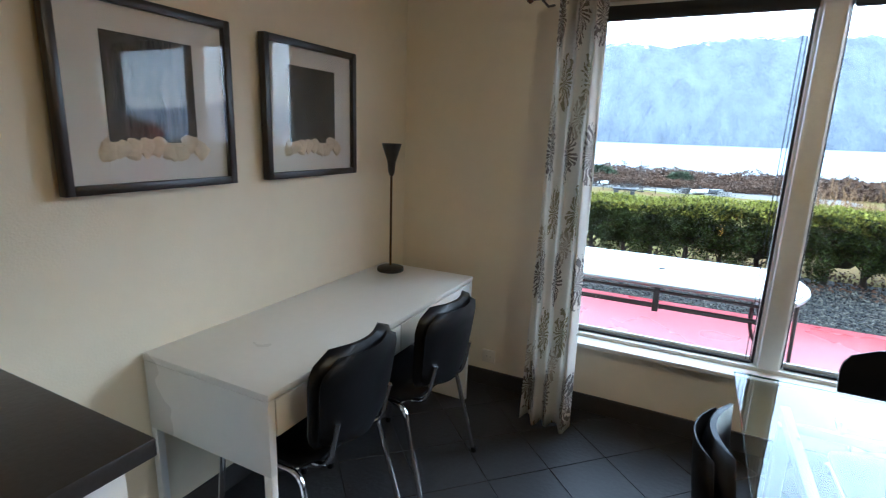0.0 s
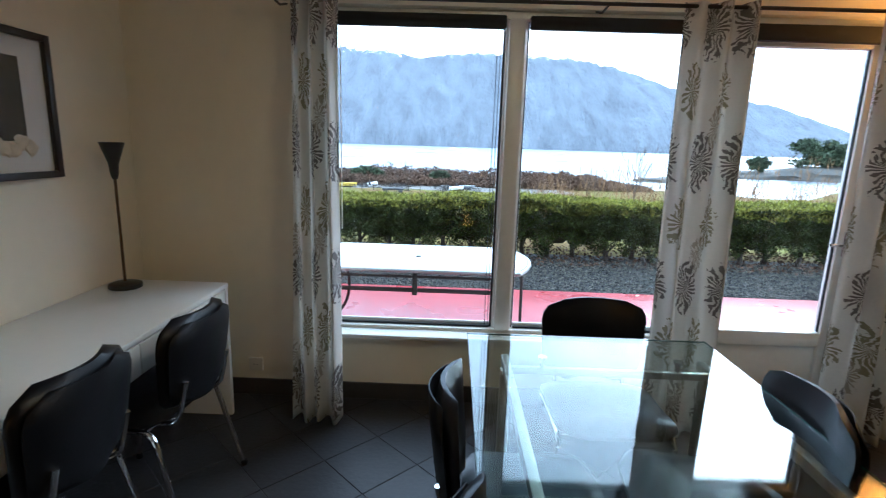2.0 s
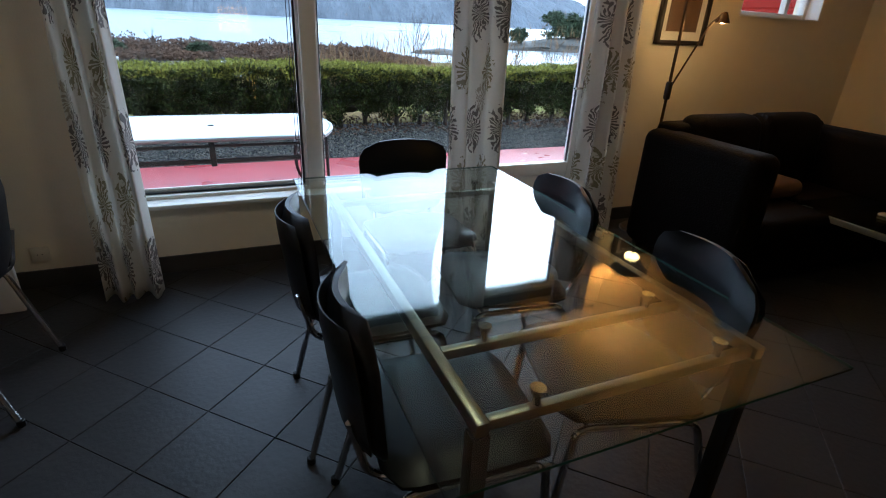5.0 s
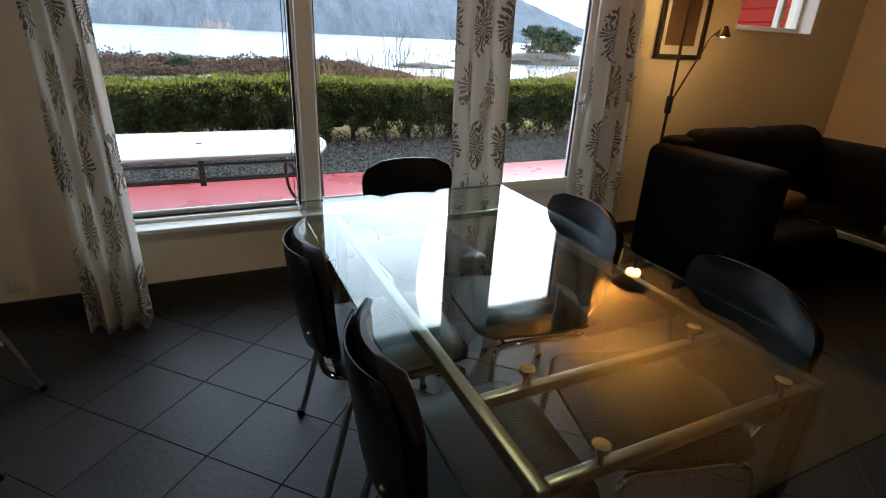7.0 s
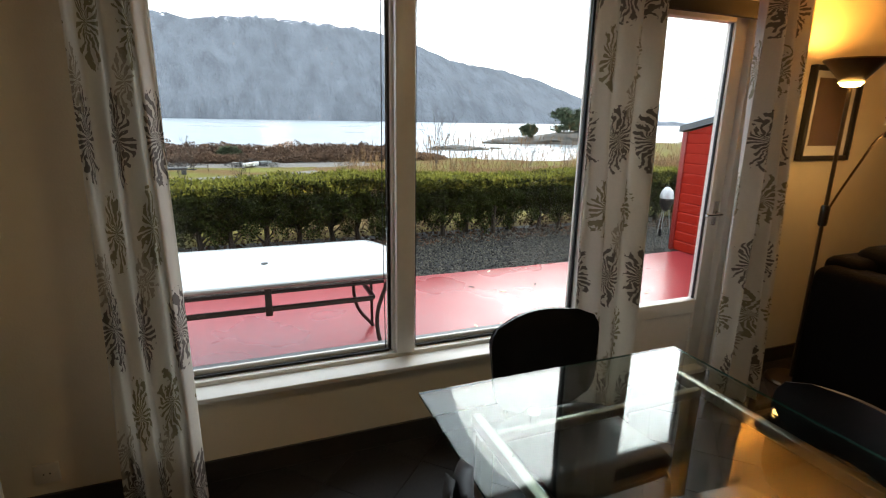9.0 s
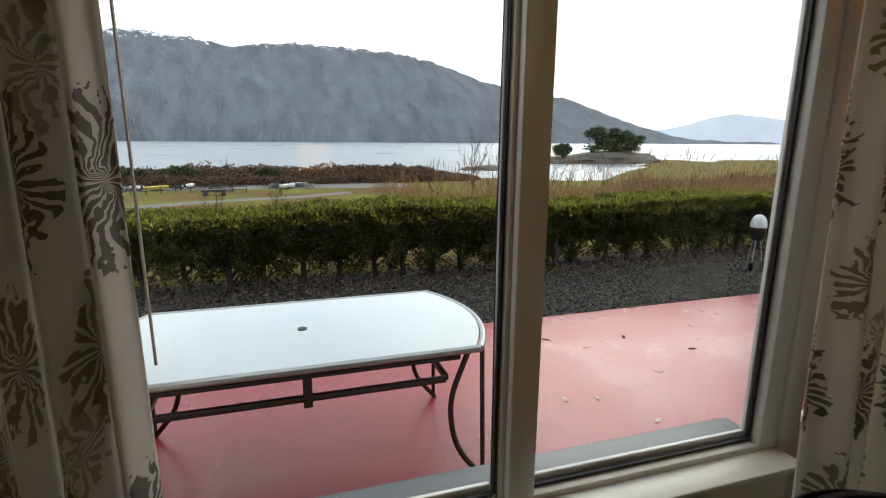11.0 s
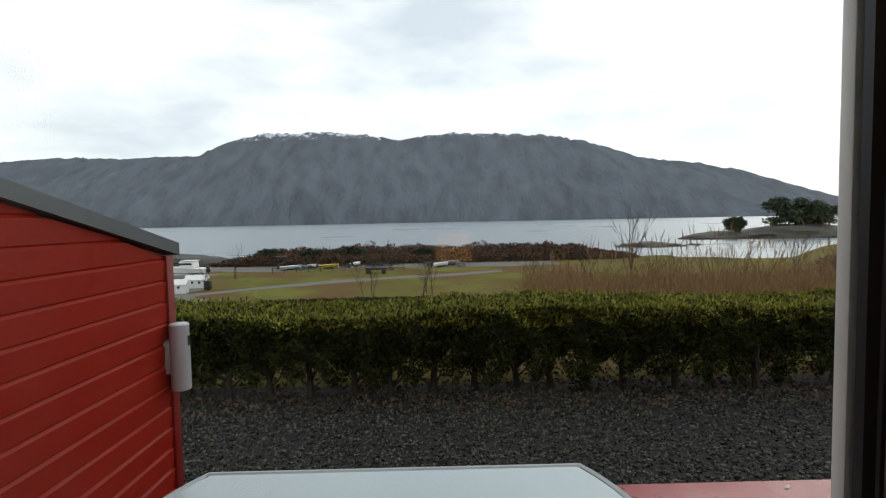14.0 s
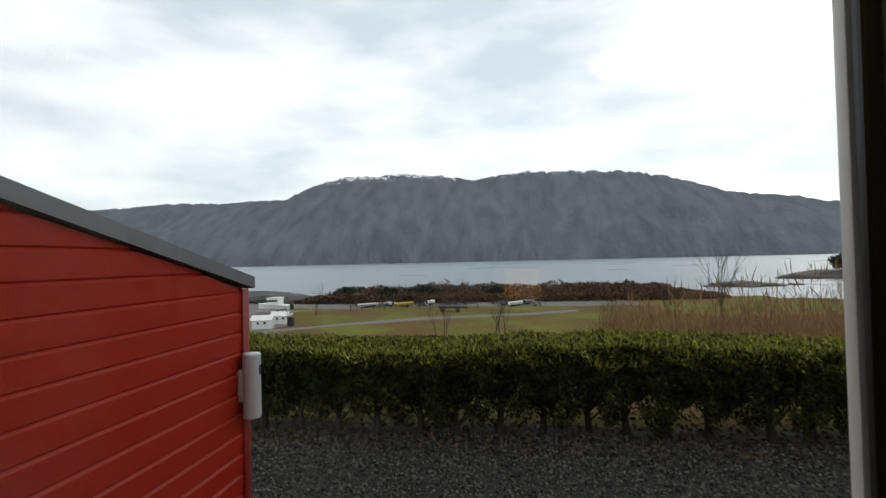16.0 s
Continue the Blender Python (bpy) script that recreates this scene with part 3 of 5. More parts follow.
splash = tagged(part("backsplash", cube(XW, XW + 0.004, 0.66, 2.50, 0.902, 1.39), M_grout), "small white ceramic wall tiles over the worktop", "backsplash", kind="structure")
tile_me = mesh_of("tile", cube(0, 0.006, -0.0485, 0.0485, -0.0255, 0.0255, 0.0015, 1), M_ceramic)
for r in range(9):
    for c in range(9):
        t = new("tile", tile_me)
        t.location, t.parent = (XW + 0.004, 2.45 - c * 0.1, 0.93 + r * 0.054), splash


# ---- desk, lamp, pictures ----
desk = thing("writing_desk", "long white lacquered desk with drawers against the wall", "desk")
part("desktop", cube(-1.615, -1.04, 2.905, 4.41, 0.715, 0.74, 0.004), M_white, desk)
part("end_apron", cube(-1.613, -1.043, 2.907, 2.935, 0.46, 0.714, 0.003), M_white, desk)
part("side_panel", cube(-1.613, -1.043, 4.38, 4.408, 0.0, 0.714, 0.003), M_white, desk)
part("back_rail", cube(-1.613, -1.593, 2.937, 4.378, 0.56, 0.714, 0.002), M_white, desk)
part("drawer_carcass", cube(-1.591, -1.068, 2.94, 4.376, 0.60, 0.713, 0.002), M_white, desk)
for k in range(2):
    part("drawer_front", cube(-1.066, -1.043, 2.94 + k * 0.72, 3.655 + k * 0.72, 0.585, 0.708, 0.003), M_white, desk)
for x in (-1.612, -1.075):
    part("leg", cube(x, x + 0.03, 2.908, 2.936, 0, 0.46, 0.003), M_white, desk)

lamp = thing("table_lamp", "slim black table lamp with a flared shade on the desk", "lamp", pose(-1.485, 4.265, 0.74) @ Matrix.Scale(1.105, 4))
part("base", turned([(0.066, 0), (0.068, 0.004), (0.066, 0.018), (0.05, 0.024), (0.01, 0.028)], 28), M_blackmetal, lamp)
part("stem", bar([(0, 0, 0.026), (0, 0, 0.50)], 0.006, 10), M_bronze, lamp)
part("shade", turned([(0.010, 0.48), (0.016, 0.50), (0.020, 0.545), (0.048, 0.632), (0.046, 0.634), (0.018, 0.55), (0.01, 0.53)], 28), M_blackmetal, lamp, "flared black metal shade")


def picture(name, w, h, label, art_mat, petals, seed, share=0.5):
    """A framed picture in the y-z plane that faces +x, its lower left corner at the origin."""
    p = thing(name, label, "picture", group="pictures on the wall")
    f = bmesh.new()
    b = 0.028
    for q in ((0, 0.034, 0, b, 0, h), (0, 0.034, w - b, w, 0, h), (0, 0.034, b, w - b, 0, b), (0, 0.034, b, w - b, h - b, h)):
        box(f, *q, bev=0.003)
    part("frame", f, M_pframe, p, "dark stained wooden frame")
    mo = part("mount", cube(0.002, 0.012, b, w - b, b, h - b), M_mat, p, "white passepartout")
    aw, ah = w * share, h * min(0.72, share * 1.12)
    part("print", cube(0.012, 0.015, w / 2 - aw / 2, w / 2 + aw / 2, h * (0.26 if petals else 0.16), h * (0.26 if petals else 0.16) + ah), art_mat, mo, "dark woodland print")
    if petals:
        rng = random.Random(seed)
        for k in range(9):
            bm = bmesh.new()
            bmesh.ops.create_icosphere(bm, subdivisions=2, radius=0.042)
            for v in bm.verts:
                v.co *= 0.8 + 0.45 * noise.noise(v.co * 60 + Vector((k * 3.1, seed, 0)))
                v.co.x = min(0.012, max(-0.002, v.co.x * 0.28))
            bmesh.ops.translate(bm, verts=bm.verts, vec=(0.012, w * 0.24 + k * w * 0.066, h * 0.225 + rng.uniform(-0.012, 0.02)))
            part("petal", bm, M_shell, mo, "pale dried flower" if k == 0 else "")
    g = part("glass", cube(0.0265, 0.0285, b, w - b, b, h - b), M_pglass, p, "clear picture glass")
    g.visible_shadow = False
    return p


pic = picture("framed_picture", 0.60, 0.575, "dark framed woodland picture with pale dried flowers", M_art, True, 3)
pic.matrix_basis = pose(XW + 0.012, 2.715, 1.29)
copy_thing(pic, pose(XW + 0.012, 3.475, 1.29))
pic2 = picture("framed_picture", 0.44, 0.53, "dark framed brown print behind the floor lamp", M_art_c, False, 5, 0.64)
pic2.matrix_basis = pose(2.77, YN - 0.001, 1.305, 0, 0, -90)


def socket(x, z, label):
    s = thing("wall_socket", label, "socket", pose(x, YN, z))
    part("plate", cube(-0.04, 0.04, -0.012, -0.0005, -0.04, 0.04, 0.003), M_socket, s)
    for dx in (-0.01, 0.01):
        part("hole", bar([(dx, -0.0125, 0), (dx, -0.0135, 0)], 0.003, 8), M_gasket, s)


socket(-1.0, 0.19, "cream double wall socket above the skirting"), socket(2.50, 0.27, "cream wall socket beside the curtain")


# ---- chairs ----
def chair(label, group):
    """A stacking chair that faces +y, its origin on the floor under the seat."""
    c = thing("stacking_chair", label, "chair", group=group)
    sb = slab(bmesh.new(), 0.46, 0.43, 0.05, 0.07, 0.0, 12, 12)
    bmesh.ops.rotate(sb, verts=sb.verts, matrix=Matrix.Rotation(radians(-90), 3, "X"))
    for v in sb.verts:
        v.co = Vector((v.co.x, v.co.y - 0.20, v.co.z + 0.455 + (0.02 * ((v.co.y - 0.2) / 0.2) ** 2 if v.co.y > 0.2 else 0) - 0.035 * max(0, (v.co.y - 0.32) / 0.11) ** 2))
    part("seat", sb, M_vinyl, c, "black vinyl padded seat", 1.0)
    bb = slab(bmesh.new(), 0.47, 0.36, 0.045, 0.10, 0.045, 14, 12, 0.025)
    for v in bb.verts:
        v.co = Vector((v.co.x, v.co.y - 0.235 - 0.20 * (v.co.z) * 0.62 + 0.05 * (v.co.z / 0.36) ** 2 * 0.3, v.co.z + 0.475))
    part("backrest", bb, M_vinyl, c, "black vinyl curved backrest", 1.0)
    bs = slab(bmesh.new(), 0.45, 0.33, 0.012, 0.09, 0.045, 14, 10, 0.03)
    for v in bs.verts:
        v.co = Vector((v.co.x, v.co.y - 0.263 - 0.20 * v.co.z * 0.60, v.co.z + 0.485))
    part("back_shell", bs, M_plastic, c, "black plastic back shell", 1.0)
    for s in (-1, 1):
        sf = part("side_frame", bar(bent([(s * 0.225, 0.23, 0.0), (s * 0.215, 0.19, 0.425), (s * 0.215, -0.16, 0.425), (s * 0.235, -0.27, 0.0)], 0.05), 0.011, 10), M_chrome, c, "chrome tube legs")
        part("back_post", bar(bent([(s * 0.15, -0.05, 0.425), (s * 0.15, -0.222, 0.425), (s * 0.15, -0.262, 0.60)], 0.06), 0.010, 10), M_chrome, c, "chrome back support")
        for y in (0.23, -0.27):
            part("foot_cap", turned([(0.014, 0), (0.015, 0.005), (0.014, 0.024), (0.011, 0.026)], 10, (s * (0.225 if y > 0 else 0.235), y, 0)), M_plastic, sf, "black rubber foot")
    for y in (0.15, -0.12):
        part("cross_bar", bar([(-0.215, y, 0.414), (0.215, y, 0.414)], 0.009, 8), M_chrome, c)
    return c


A, B = "black vinyl stacking chair with chrome legs at the glass table", "black vinyl stacking chair with chrome legs pushed under the desk"
ch = chair(A, "chairs round the table")
ch.matrix_basis = pose(0.755, 3.80, 0, 0, 0, 181)
for x, y, r in ((0.37, 3.21, -92), (0.40, 2.62, -95), (0.91, 3.24, 84), (0.94, 2.62, 76)):
    copy_thing(ch, pose(x, y, 0, 0, 0, r))
cd = chair(B, "chairs at the desk")
cd.matrix_basis = pose(-1.18, 3.22, 0, 0, 0, 90)
copy_thing(cd, pose(-1.09, 3.745, 0, 0, 0, 87))

# ---- glass table ----
tb = thing("dining_table", "rectangular clear glass dining table on a metal frame", "table")
top = part("tabletop", cube(0.19, 1.13, 2.14, 3.80, 0.738, 0.750, 0.003, 1), M_tglass, tb, "clear greenish glass top")
top.data.materials.append(M_tedge)
for p in top.data.polygons:
    if abs(p.normal.z) < 0.3:
        p.material_index = 1
for x in (0.335, 1.08):
    part("side_rail", cube(x - 0.015, x + 0.015, 2.30, 3.72, 0.665, 0.70, 0.006), M_steel, tb)
for y in (2.32, 2.55, 3.62):
    part("cross_rail", cube(0.351, 1.064, y - 0.012, y + 0.012, 0.668, 0.696, 0.006), M_steel, tb)
for x in (0.335, 1.08):
    for y in (2.32, 3.66):
        part("leg", cube(x - 0.02, x + 0.02, y - 0.02, y + 0.02, 0.0, 0.664, 0.005), M_blackmetal if y < 3 else M_steel, tb)
for x in (0.46, 0.95):
    for y in (2.32, 2.55, 3.62):
        part("standoff", turned([(0.009, 0.697), (0.009, 0.724), (0.017, 0.726), (0.017, 0.7372), (0.004, 0.7376)], 16, (x, y, 0)), M_chrome, tb, "chrome glass holder")

# ---- floor lamp, sofas, coffee table ----
LX, LY = 2.77, 4.40
fl = thing("floor_lamp", "bronze uplighter floor lamp, lit, with a reading arm", "lamp", pose(LX, LY, 0) @ Matrix.Scale(1.045, 4))
part("base", turned([(0.13, 0), (0.132, 0.008), (0.12, 0.022), (0.02, 0.03)], 28), M_bronze, fl)
part("pole", bar([(0, 0, 0.02), (0, 0, 1.66)], 0.010, 10), M_bronze, fl)
sh = part("shade", turned([(0.018, 1.645), (0.05, 1.655), (0.115, 1.735), (0.135, 1.755), (0.133, 1.762), (0.11, 1.745), (0.045, 1.668), (0.01, 1.664)], 32), M_bronze, fl, "wide bronze bowl shade")
part("bulb", turned([(0.004, 1.67), (0.022, 1.675), (0.03, 1.70), (0.022, 1.722), (0.004, 1.73)], 16), M_bulb, sh, "glowing halogen bulb")
part("diffuser", turned([(0.012, 1.628), (0.04, 1.633), (0.055, 1.652), (0.04, 1.654), (0.012, 1.644)], 16), M_bulb, sh, "glowing glass collar")
part("clamp", turned([(0.018, 0.92), (0.022, 0.93), (0.022, 1.02), (0.018, 1.03)], 12), M_blackmetal, fl)
part("reading_arm", bar(bent([(0, 0, 0.97), (0.05, -0.02, 1.10), (0.12, -0.10, 1.38), (0.15, -0.15, 1.44)], 0.08), 0.006, 8), M_bronze, fl)
rh = part("reading_head", turned([(0.014, 0.03), (0.02, 0.02), (0.042, -0.03), (0.04, -0.032), (0.01, 0.01)], 16, (0.155, -0.155, 1.42)), M_bronze, fl, "small bronze reading shade")
part("reading_bulb", turned([(0.003, -0.012), (0.015, -0.018), (0.012, -0.034), (0.003, -0.036)], 12, (0.155, -0.155, 1.42)), M_bulb, rh)
ul = new("uplight", bpy.data.lights.new("uplight", "SPOT"))
ul.data.energy, ul.data.color, ul.data.shadow_soft_size, ul.data.spot_size, ul.data.spot_blend = 11.5, (1.0, 0.37, 0.055), 0.05, radians(165), 0.5
ul.matrix_world = pose(LX, LY, 1.85, 180, 0, 0)
rl = new("reading_light", bpy.data.lights.new("reading_light", "POINT"))
rl.data.energy, rl.data.color, rl.data.shadow_soft_size = 1.0, (1.0, 0.52, 0.16), 0.02
rl.location = (LX + 0.16, LY - 0.16, 1.415)


def sofa(label, length, m):
    """A leather sofa along x, its back towards +y, its origin on the floor at the back left corner."""
    s = thing("sofa", label, "sofa", m, group="sofas in the corner")
    d = 0.86
    part("base", cube(0.16, length - 0.16, -d + 0.04, -0.16, 0.06, 0.28, 0.02), M_leather, s)
    part("back_frame", cube(0.10, length - 0.10, -0.20, -0.01, 0.06, 0.86, 0.05, 3), M_leather, s)
    for x in (0.0, length - 0.22):
        part("armrest", cube(x, x + 0.22, -d, -0.02, 0.05, 0.82, 0.07, 4), M_leather, s)
    n = max(2, round((length - 0.44) / 0.75))
    w = (length - 0.44) / n
    for k in range(n):
        x0 = 0.22 + k * w
        part("seat_cushion", cube(x0 + 0.006, x0 + w - 0.006, -d - 0.01, -0.24, 0.282, 0.44, 0.06, 4), M_leather, s)
        bc = cube(x0 + 0.006, x0 + w - 0.006, -0.34, -0.12, 0.40, 0.91, 0.085, 4)
        for v in bc.verts:
            v.co.y += (v.co.z - 0.45) * 0.16
        part("back_cushion", bc, M_leather, s)
    for x in (0.06, length - 0.12):
        for y in (-d + 0.06, -0.12):
            part("foot", cube(x, x + 0.05, y, y + 0.05, 0, 0.06, 0.004), M_blackmetal, s)
    return s


sofa("black leather two-seat sofa under the small window", 1.66, pose(2.44, 4.24, 0))
sofa("black leather sofa along the side wall", 1.75, pose(5.0, 3.72, 0, 0, 0, -90))
ct = thing("coffee_table", "low glass coffee table with a grey metal frame", "table")
p = part("tabletop", cube(3.18, 3.83, 2.50, 3.60, 0.44, 0.45, 0.002, 1), M_tglass, ct, "clear glass top")
for x in (3.22, 3.79):
    for y in (2.55, 3.55):
        part("leg", cube(x - 0.02, x + 0.02, y - 0.02, y + 0.02, 0, 0.438, 0.004), M_grey, ct)
for x in (3.22, 3.79):
    part("side_rail", cube(x - 0.012, x + 0.012, 2.572, 3.528, 0.39, 0.425, 0.003), M_grey, ct)
for y in (2.55, 3.55):
    part("end_rail", cube(3.242, 3.768, y - 0.012, y + 0.012, 0.39, 0.425, 0.003), M_grey, ct)
tagged(part("remote_control", cube(3.46, 3.51, 3.12, 3.28, 0.451, 0.468, 0.006), M_socket), "slim white remote control on the coffee table", "remote control")
tagged(part("cushion", cube(3.0, 3.35, 3.65, 3.90, 0.445, 0.56, 0.055, 4), M_shrub), "small brown scatter cushion on the leather sofa", "cushion")


# ---- lamps seen mirrored in the window panes ----
wlt = thing("wall_light", "warm glowing square wall light in the kitchen end", "lamp", pose(0.25, YS, 1.25))
part("housing", cube(-0.24, 0.24, 0.0005, 0.05, -0.20, 0.20, 0.006), M_steel, wlt)
part("diffuser", cube(-0.225, 0.225, 0.051, 0.062, -0.185, 0.185, 0.004), glow("amber_diffuser", (1.0, 0.42, 0.06), 2.2), wlt, "glowing amber glass")
clp = thing("ceiling_lamp", "round warm white glass ceiling lamp over the table, lit", "lamp", pose(0.62, 2.9, TOP))
part("plate", turned([(0.10, -0.022), (0.13, -0.02), (0.135, -0.004), (0.13, -0.0005)], 28), M_frame, clp)
part("dome", turned([(0.01, -0.105), (0.06, -0.10), (0.11, -0.075), (0.142, -0.042), (0.145, -0.026), (0.12, -0.0235)], 32), glow("lit_opal_glass", (1.0, 0.72, 0.38), 8.0), clp, "glowing opal glass dome")


# ---- terrace ----
tagged(part("terrace_slab", cube(XW - 0.1, 5.35, YO + 0.001, 7.57, -0.45, DECK, 0.006, 1), M_deck), "wet red painted concrete terrace", "terrace", kind="structure")


def partition(name, x0, x1, face, y1, ztip, label):
    """A boarded party wall that runs out from the house, with a sloping metal cap; face: the side that looks at the terrace."""
    w = thing(name, label, "wall", kind="structure")
    y0, slope = YO + 0.002, 0.238
    bm = bmesh.new()
    vs = [bm.verts.new(v) for x in (x0, x1) for v in ((x, y0, DECK), (x, y1 - 0.004, DECK), (x, y1 - 0.004, ztip - 0.09), (x, y0, ztip - 0.09 + slope * (y1 - y0)))]
    for f in ((0, 1, 2, 3), (7, 6, 5, 4), (0, 4, 5, 1), (1, 5, 6, 2), (2, 6, 7, 3), (3, 7, 4, 0)):
        bm.faces.new([vs[i] for i in f])
    part("core", bm, M_redtrim, w)
    s = 1 if face > x0 + 0.001 else -1
    h, z = 0.128, DECK + 0.01
    while z < ztip + slope * (y1 - y0) - 0.12:
        za, zb = z, z + h - 0.0008
        yend = lambda zz: min(y1 - 0.075, y1 - (zz - (ztip - 0.09)) / slope) if zz > ztip - 0.09 else y1 - 0.075
        ya, yb = yend(za), yend(zb)
        if yb > y0 + 0.05:
            b = bmesh.new()
            prof = ((0, za), (0.009, za), (0.016, za + 0.008), (0.023, zb - 0.013), (0.008, zb), (0, zb))
            yy = [ya, ya, ya, yb + (ya - yb) * 0.1, yb, yb]
            q = [b.verts.new((face + s * dx, y0, zz)) for dx, zz in prof] + [b.verts.new((face + s * dx, ye, zz)) for (dx, zz), ye in zip(prof, yy)]
            for f in ((0, 1, 2, 3, 4, 5), (11, 10, 9, 8, 7, 6), *[(i, (i + 1) % 6, 6 + (i + 1) % 6, 6 + i) for i in range(6)]):
                b.faces.new([q[i] for i in f])
            part("board", b, M_red, w)
        z += h
    part("corner_board", cube(min(face, face + s * 0.034), max(face, face + s * 0.034), y1 - 0.074, y1, DECK, ztip - 0.085, 0.003), M_redtrim, w)
    part("end_board", cube(x0 - 0.005, x1 + 0.005, y1 + 0.001, y1 + 0.022, DECK, ztip - 0.09, 0.003), M_redtrim, w)
    b = bmesh.new()
    xa, xb = x0 - 0.05, x1 + 0.05
    q = [b.verts.new((x, y, (ztip + slope * (y1 - y)) + dz)) for x in (xa, xb) for y, dz in ((y0, 0), (y1 + 0.05, 0), (y1 + 0.05, -0.075), (y0, -0.075))]
    for f in ((0, 1, 2, 3), (7, 6, 5, 4), (0, 4, 5, 1), (1, 5, 6, 2), (2, 6, 7, 3), (3, 7, 4, 0)):
        b.faces.new([q[i] for i in f])
    part("cap", b, M_flash, w, "grey metal capping")
    return w


partition("wall_terrace_west", XW - 0.10, XW + 0.0, XW + 0.0, 7.49, 1.50, "red boarded party wall with a grey metal cap")
partition("wall_terrace_east", 5.13, 5.25, 5.13, 7.72, 1.49, "red boarded party wall with a grey metal cap")
wlm = thing("wall_lamp", "grey cylinder outdoor lamp on the red boards", "lamp", pose(-1.525, 7.40, 0.605))
part("housing", turned([(0.050, 0.0), (0.056, 0.004), (0.056, 0.396), (0.050, 0.404), (0.02, 0.405)], 28), M_lampgrey, wlm)
part("slot", cube(0.046, 0.058, -0.012, 0.012, 0.27, 0.33), M_gasket, wlm, "dark lamp slot")
part("mount", cube(-0.09, -0.045, -0.03, 0.03, 0.10, 0.30, 0.004), M_lampgrey, wlm)

litter_rng = random.Random(8)
for k in range(16):
    bm = bmesh.new()
    a = litter_rng.uniform(0, 6.28)
    pts = [(0.022 * math.cos(t) * (1.5 if abs(math.cos(t)) > 0.7 else 1), 0.014 * math.sin(t)) for t in [i * math.pi / 4 for i in range(8)]]
    lo, hi = [bm.verts.new((x, y, 0.0005)) for x, y in pts], [bm.verts.new((x, y, 0.002 + 0.004 * abs(x) * 30)) for x, y in pts]
    bm.faces.new(hi), bm.faces.new(lo[::-1])
    for i in range(8):
        bm.faces.new((lo[i], lo[(i + 1) % 8], hi[(i + 1) % 8], hi[i]))
    o = tagged(part("fallen_leaf", bm, M_shell if k % 3 else M_bark), "small pale fallen leaf on the wet terrace" if k % 3 else "small brown fallen leaf on the wet terrace", "leaf", "fallen leaves")
    o.matrix_basis = pose(litter_rng.uniform(1.4, 4.7), litter_rng.uniform(5.6, 7.5), DECK, 0, 0, math.degrees(a))

# outdoor table
ot = thing("garden_table", "frosted glass garden table with dark metal legs on the terrace", "table", pose(-0.153, 5.965, DECK))
W2, D2, H2 = 0.885, 0.465, 0.72


def bowed(grow, n=14):
    """The outline of the top: straight long sides, bowed ends."""
    pts = []
    for s in (1, -1):
        for i in range(n + 1):
            a = -1 + 2 * i / n
            pts.append((s * (W2 - 0.10 + 0.13 * (1 - a * a) - 0.0 + grow), s * a * (D2 + grow)))
    return pts


def plate(pts, z0, z1):
    bm = bmesh.new()
    lo, hi = [bm.verts.new((*p, z0)) for p in pts], [bm.verts.new((*p, z1)) for p in pts]
    n = len(pts)
    bm.faces.new(hi), bm.faces.new(lo[::-1])
    for i in range(n):
        bm.faces.new((lo[i], lo[(i + 1) % n], hi[(i + 1) % n], hi[i]))
    return bm


ott = part("tabletop", plate(bowed(-0.028), H2 - 0.010, H2 - 0.002), M_opal, ot, "frosted pale glass top")
rim_pts = [(x, y, H2 - 0.014) for x, y in bowed(-0.012)]
part("rim", tube(bmesh.new(), rim_pts + [rim_pts[0]], 0.017, 8), M_grey, ott, "grey alloy rim")
part("umbrella_hole", turned([(0.022, H2 - 0.006), (0.024, H2 + 0.002), (0.016, H2 + 0.004), (0.004, H2 + 0.004)], 16), M_gasket, ott, "black umbrella socket")
for sx in (-1, 1):
    for sy in (-1, 1):
        part("leg", bar(bent([(sx * 0.74, sy * 0.40, H2 - 0.03), (sx * 0.645, sy * 0.38, 0.42), (sx * 0.675, sy * 0.40, 0.18), (sx * 0.82, sy * 0.43, 0.0)], 0.12), 0.014, 8), M_blackmetal, ot)
        part("brace", bar([(sx * 0.80, sy * 0.41, H2 - 0.03), (sx * 0.81, sy * 0.43, 0.004)], 0.012, 8), M_blackmetal, ot)
for sy in (-1, 1):
    part("long_stretcher", cube(-0.635, 0.635, sy * 0.37 - 0.012, sy * 0.37 + 0.012, 0.52, 0.55, 0.004), M_blackmetal, ot)
    part("upper_stretcher", cube(-0.70, 0.70, sy * 0.385 - 0.01, sy * 0.385 + 0.01, 0.635, 0.655, 0.004), M_blackmetal, ot)
    part("post", cube(-0.02, 0.02, sy * 0.385 - 0.012, sy * 0.385 + 0.012, 0.50, 0.68, 0.004), M_blackmetal, ot)
for sx in (-1, 1):
    part("short_stretcher", cube(sx * 0.64 - 0.012, sx * 0.64 + 0.012, -0.36, 0.36, 0.52, 0.55, 0.004), M_blackmetal, ot)

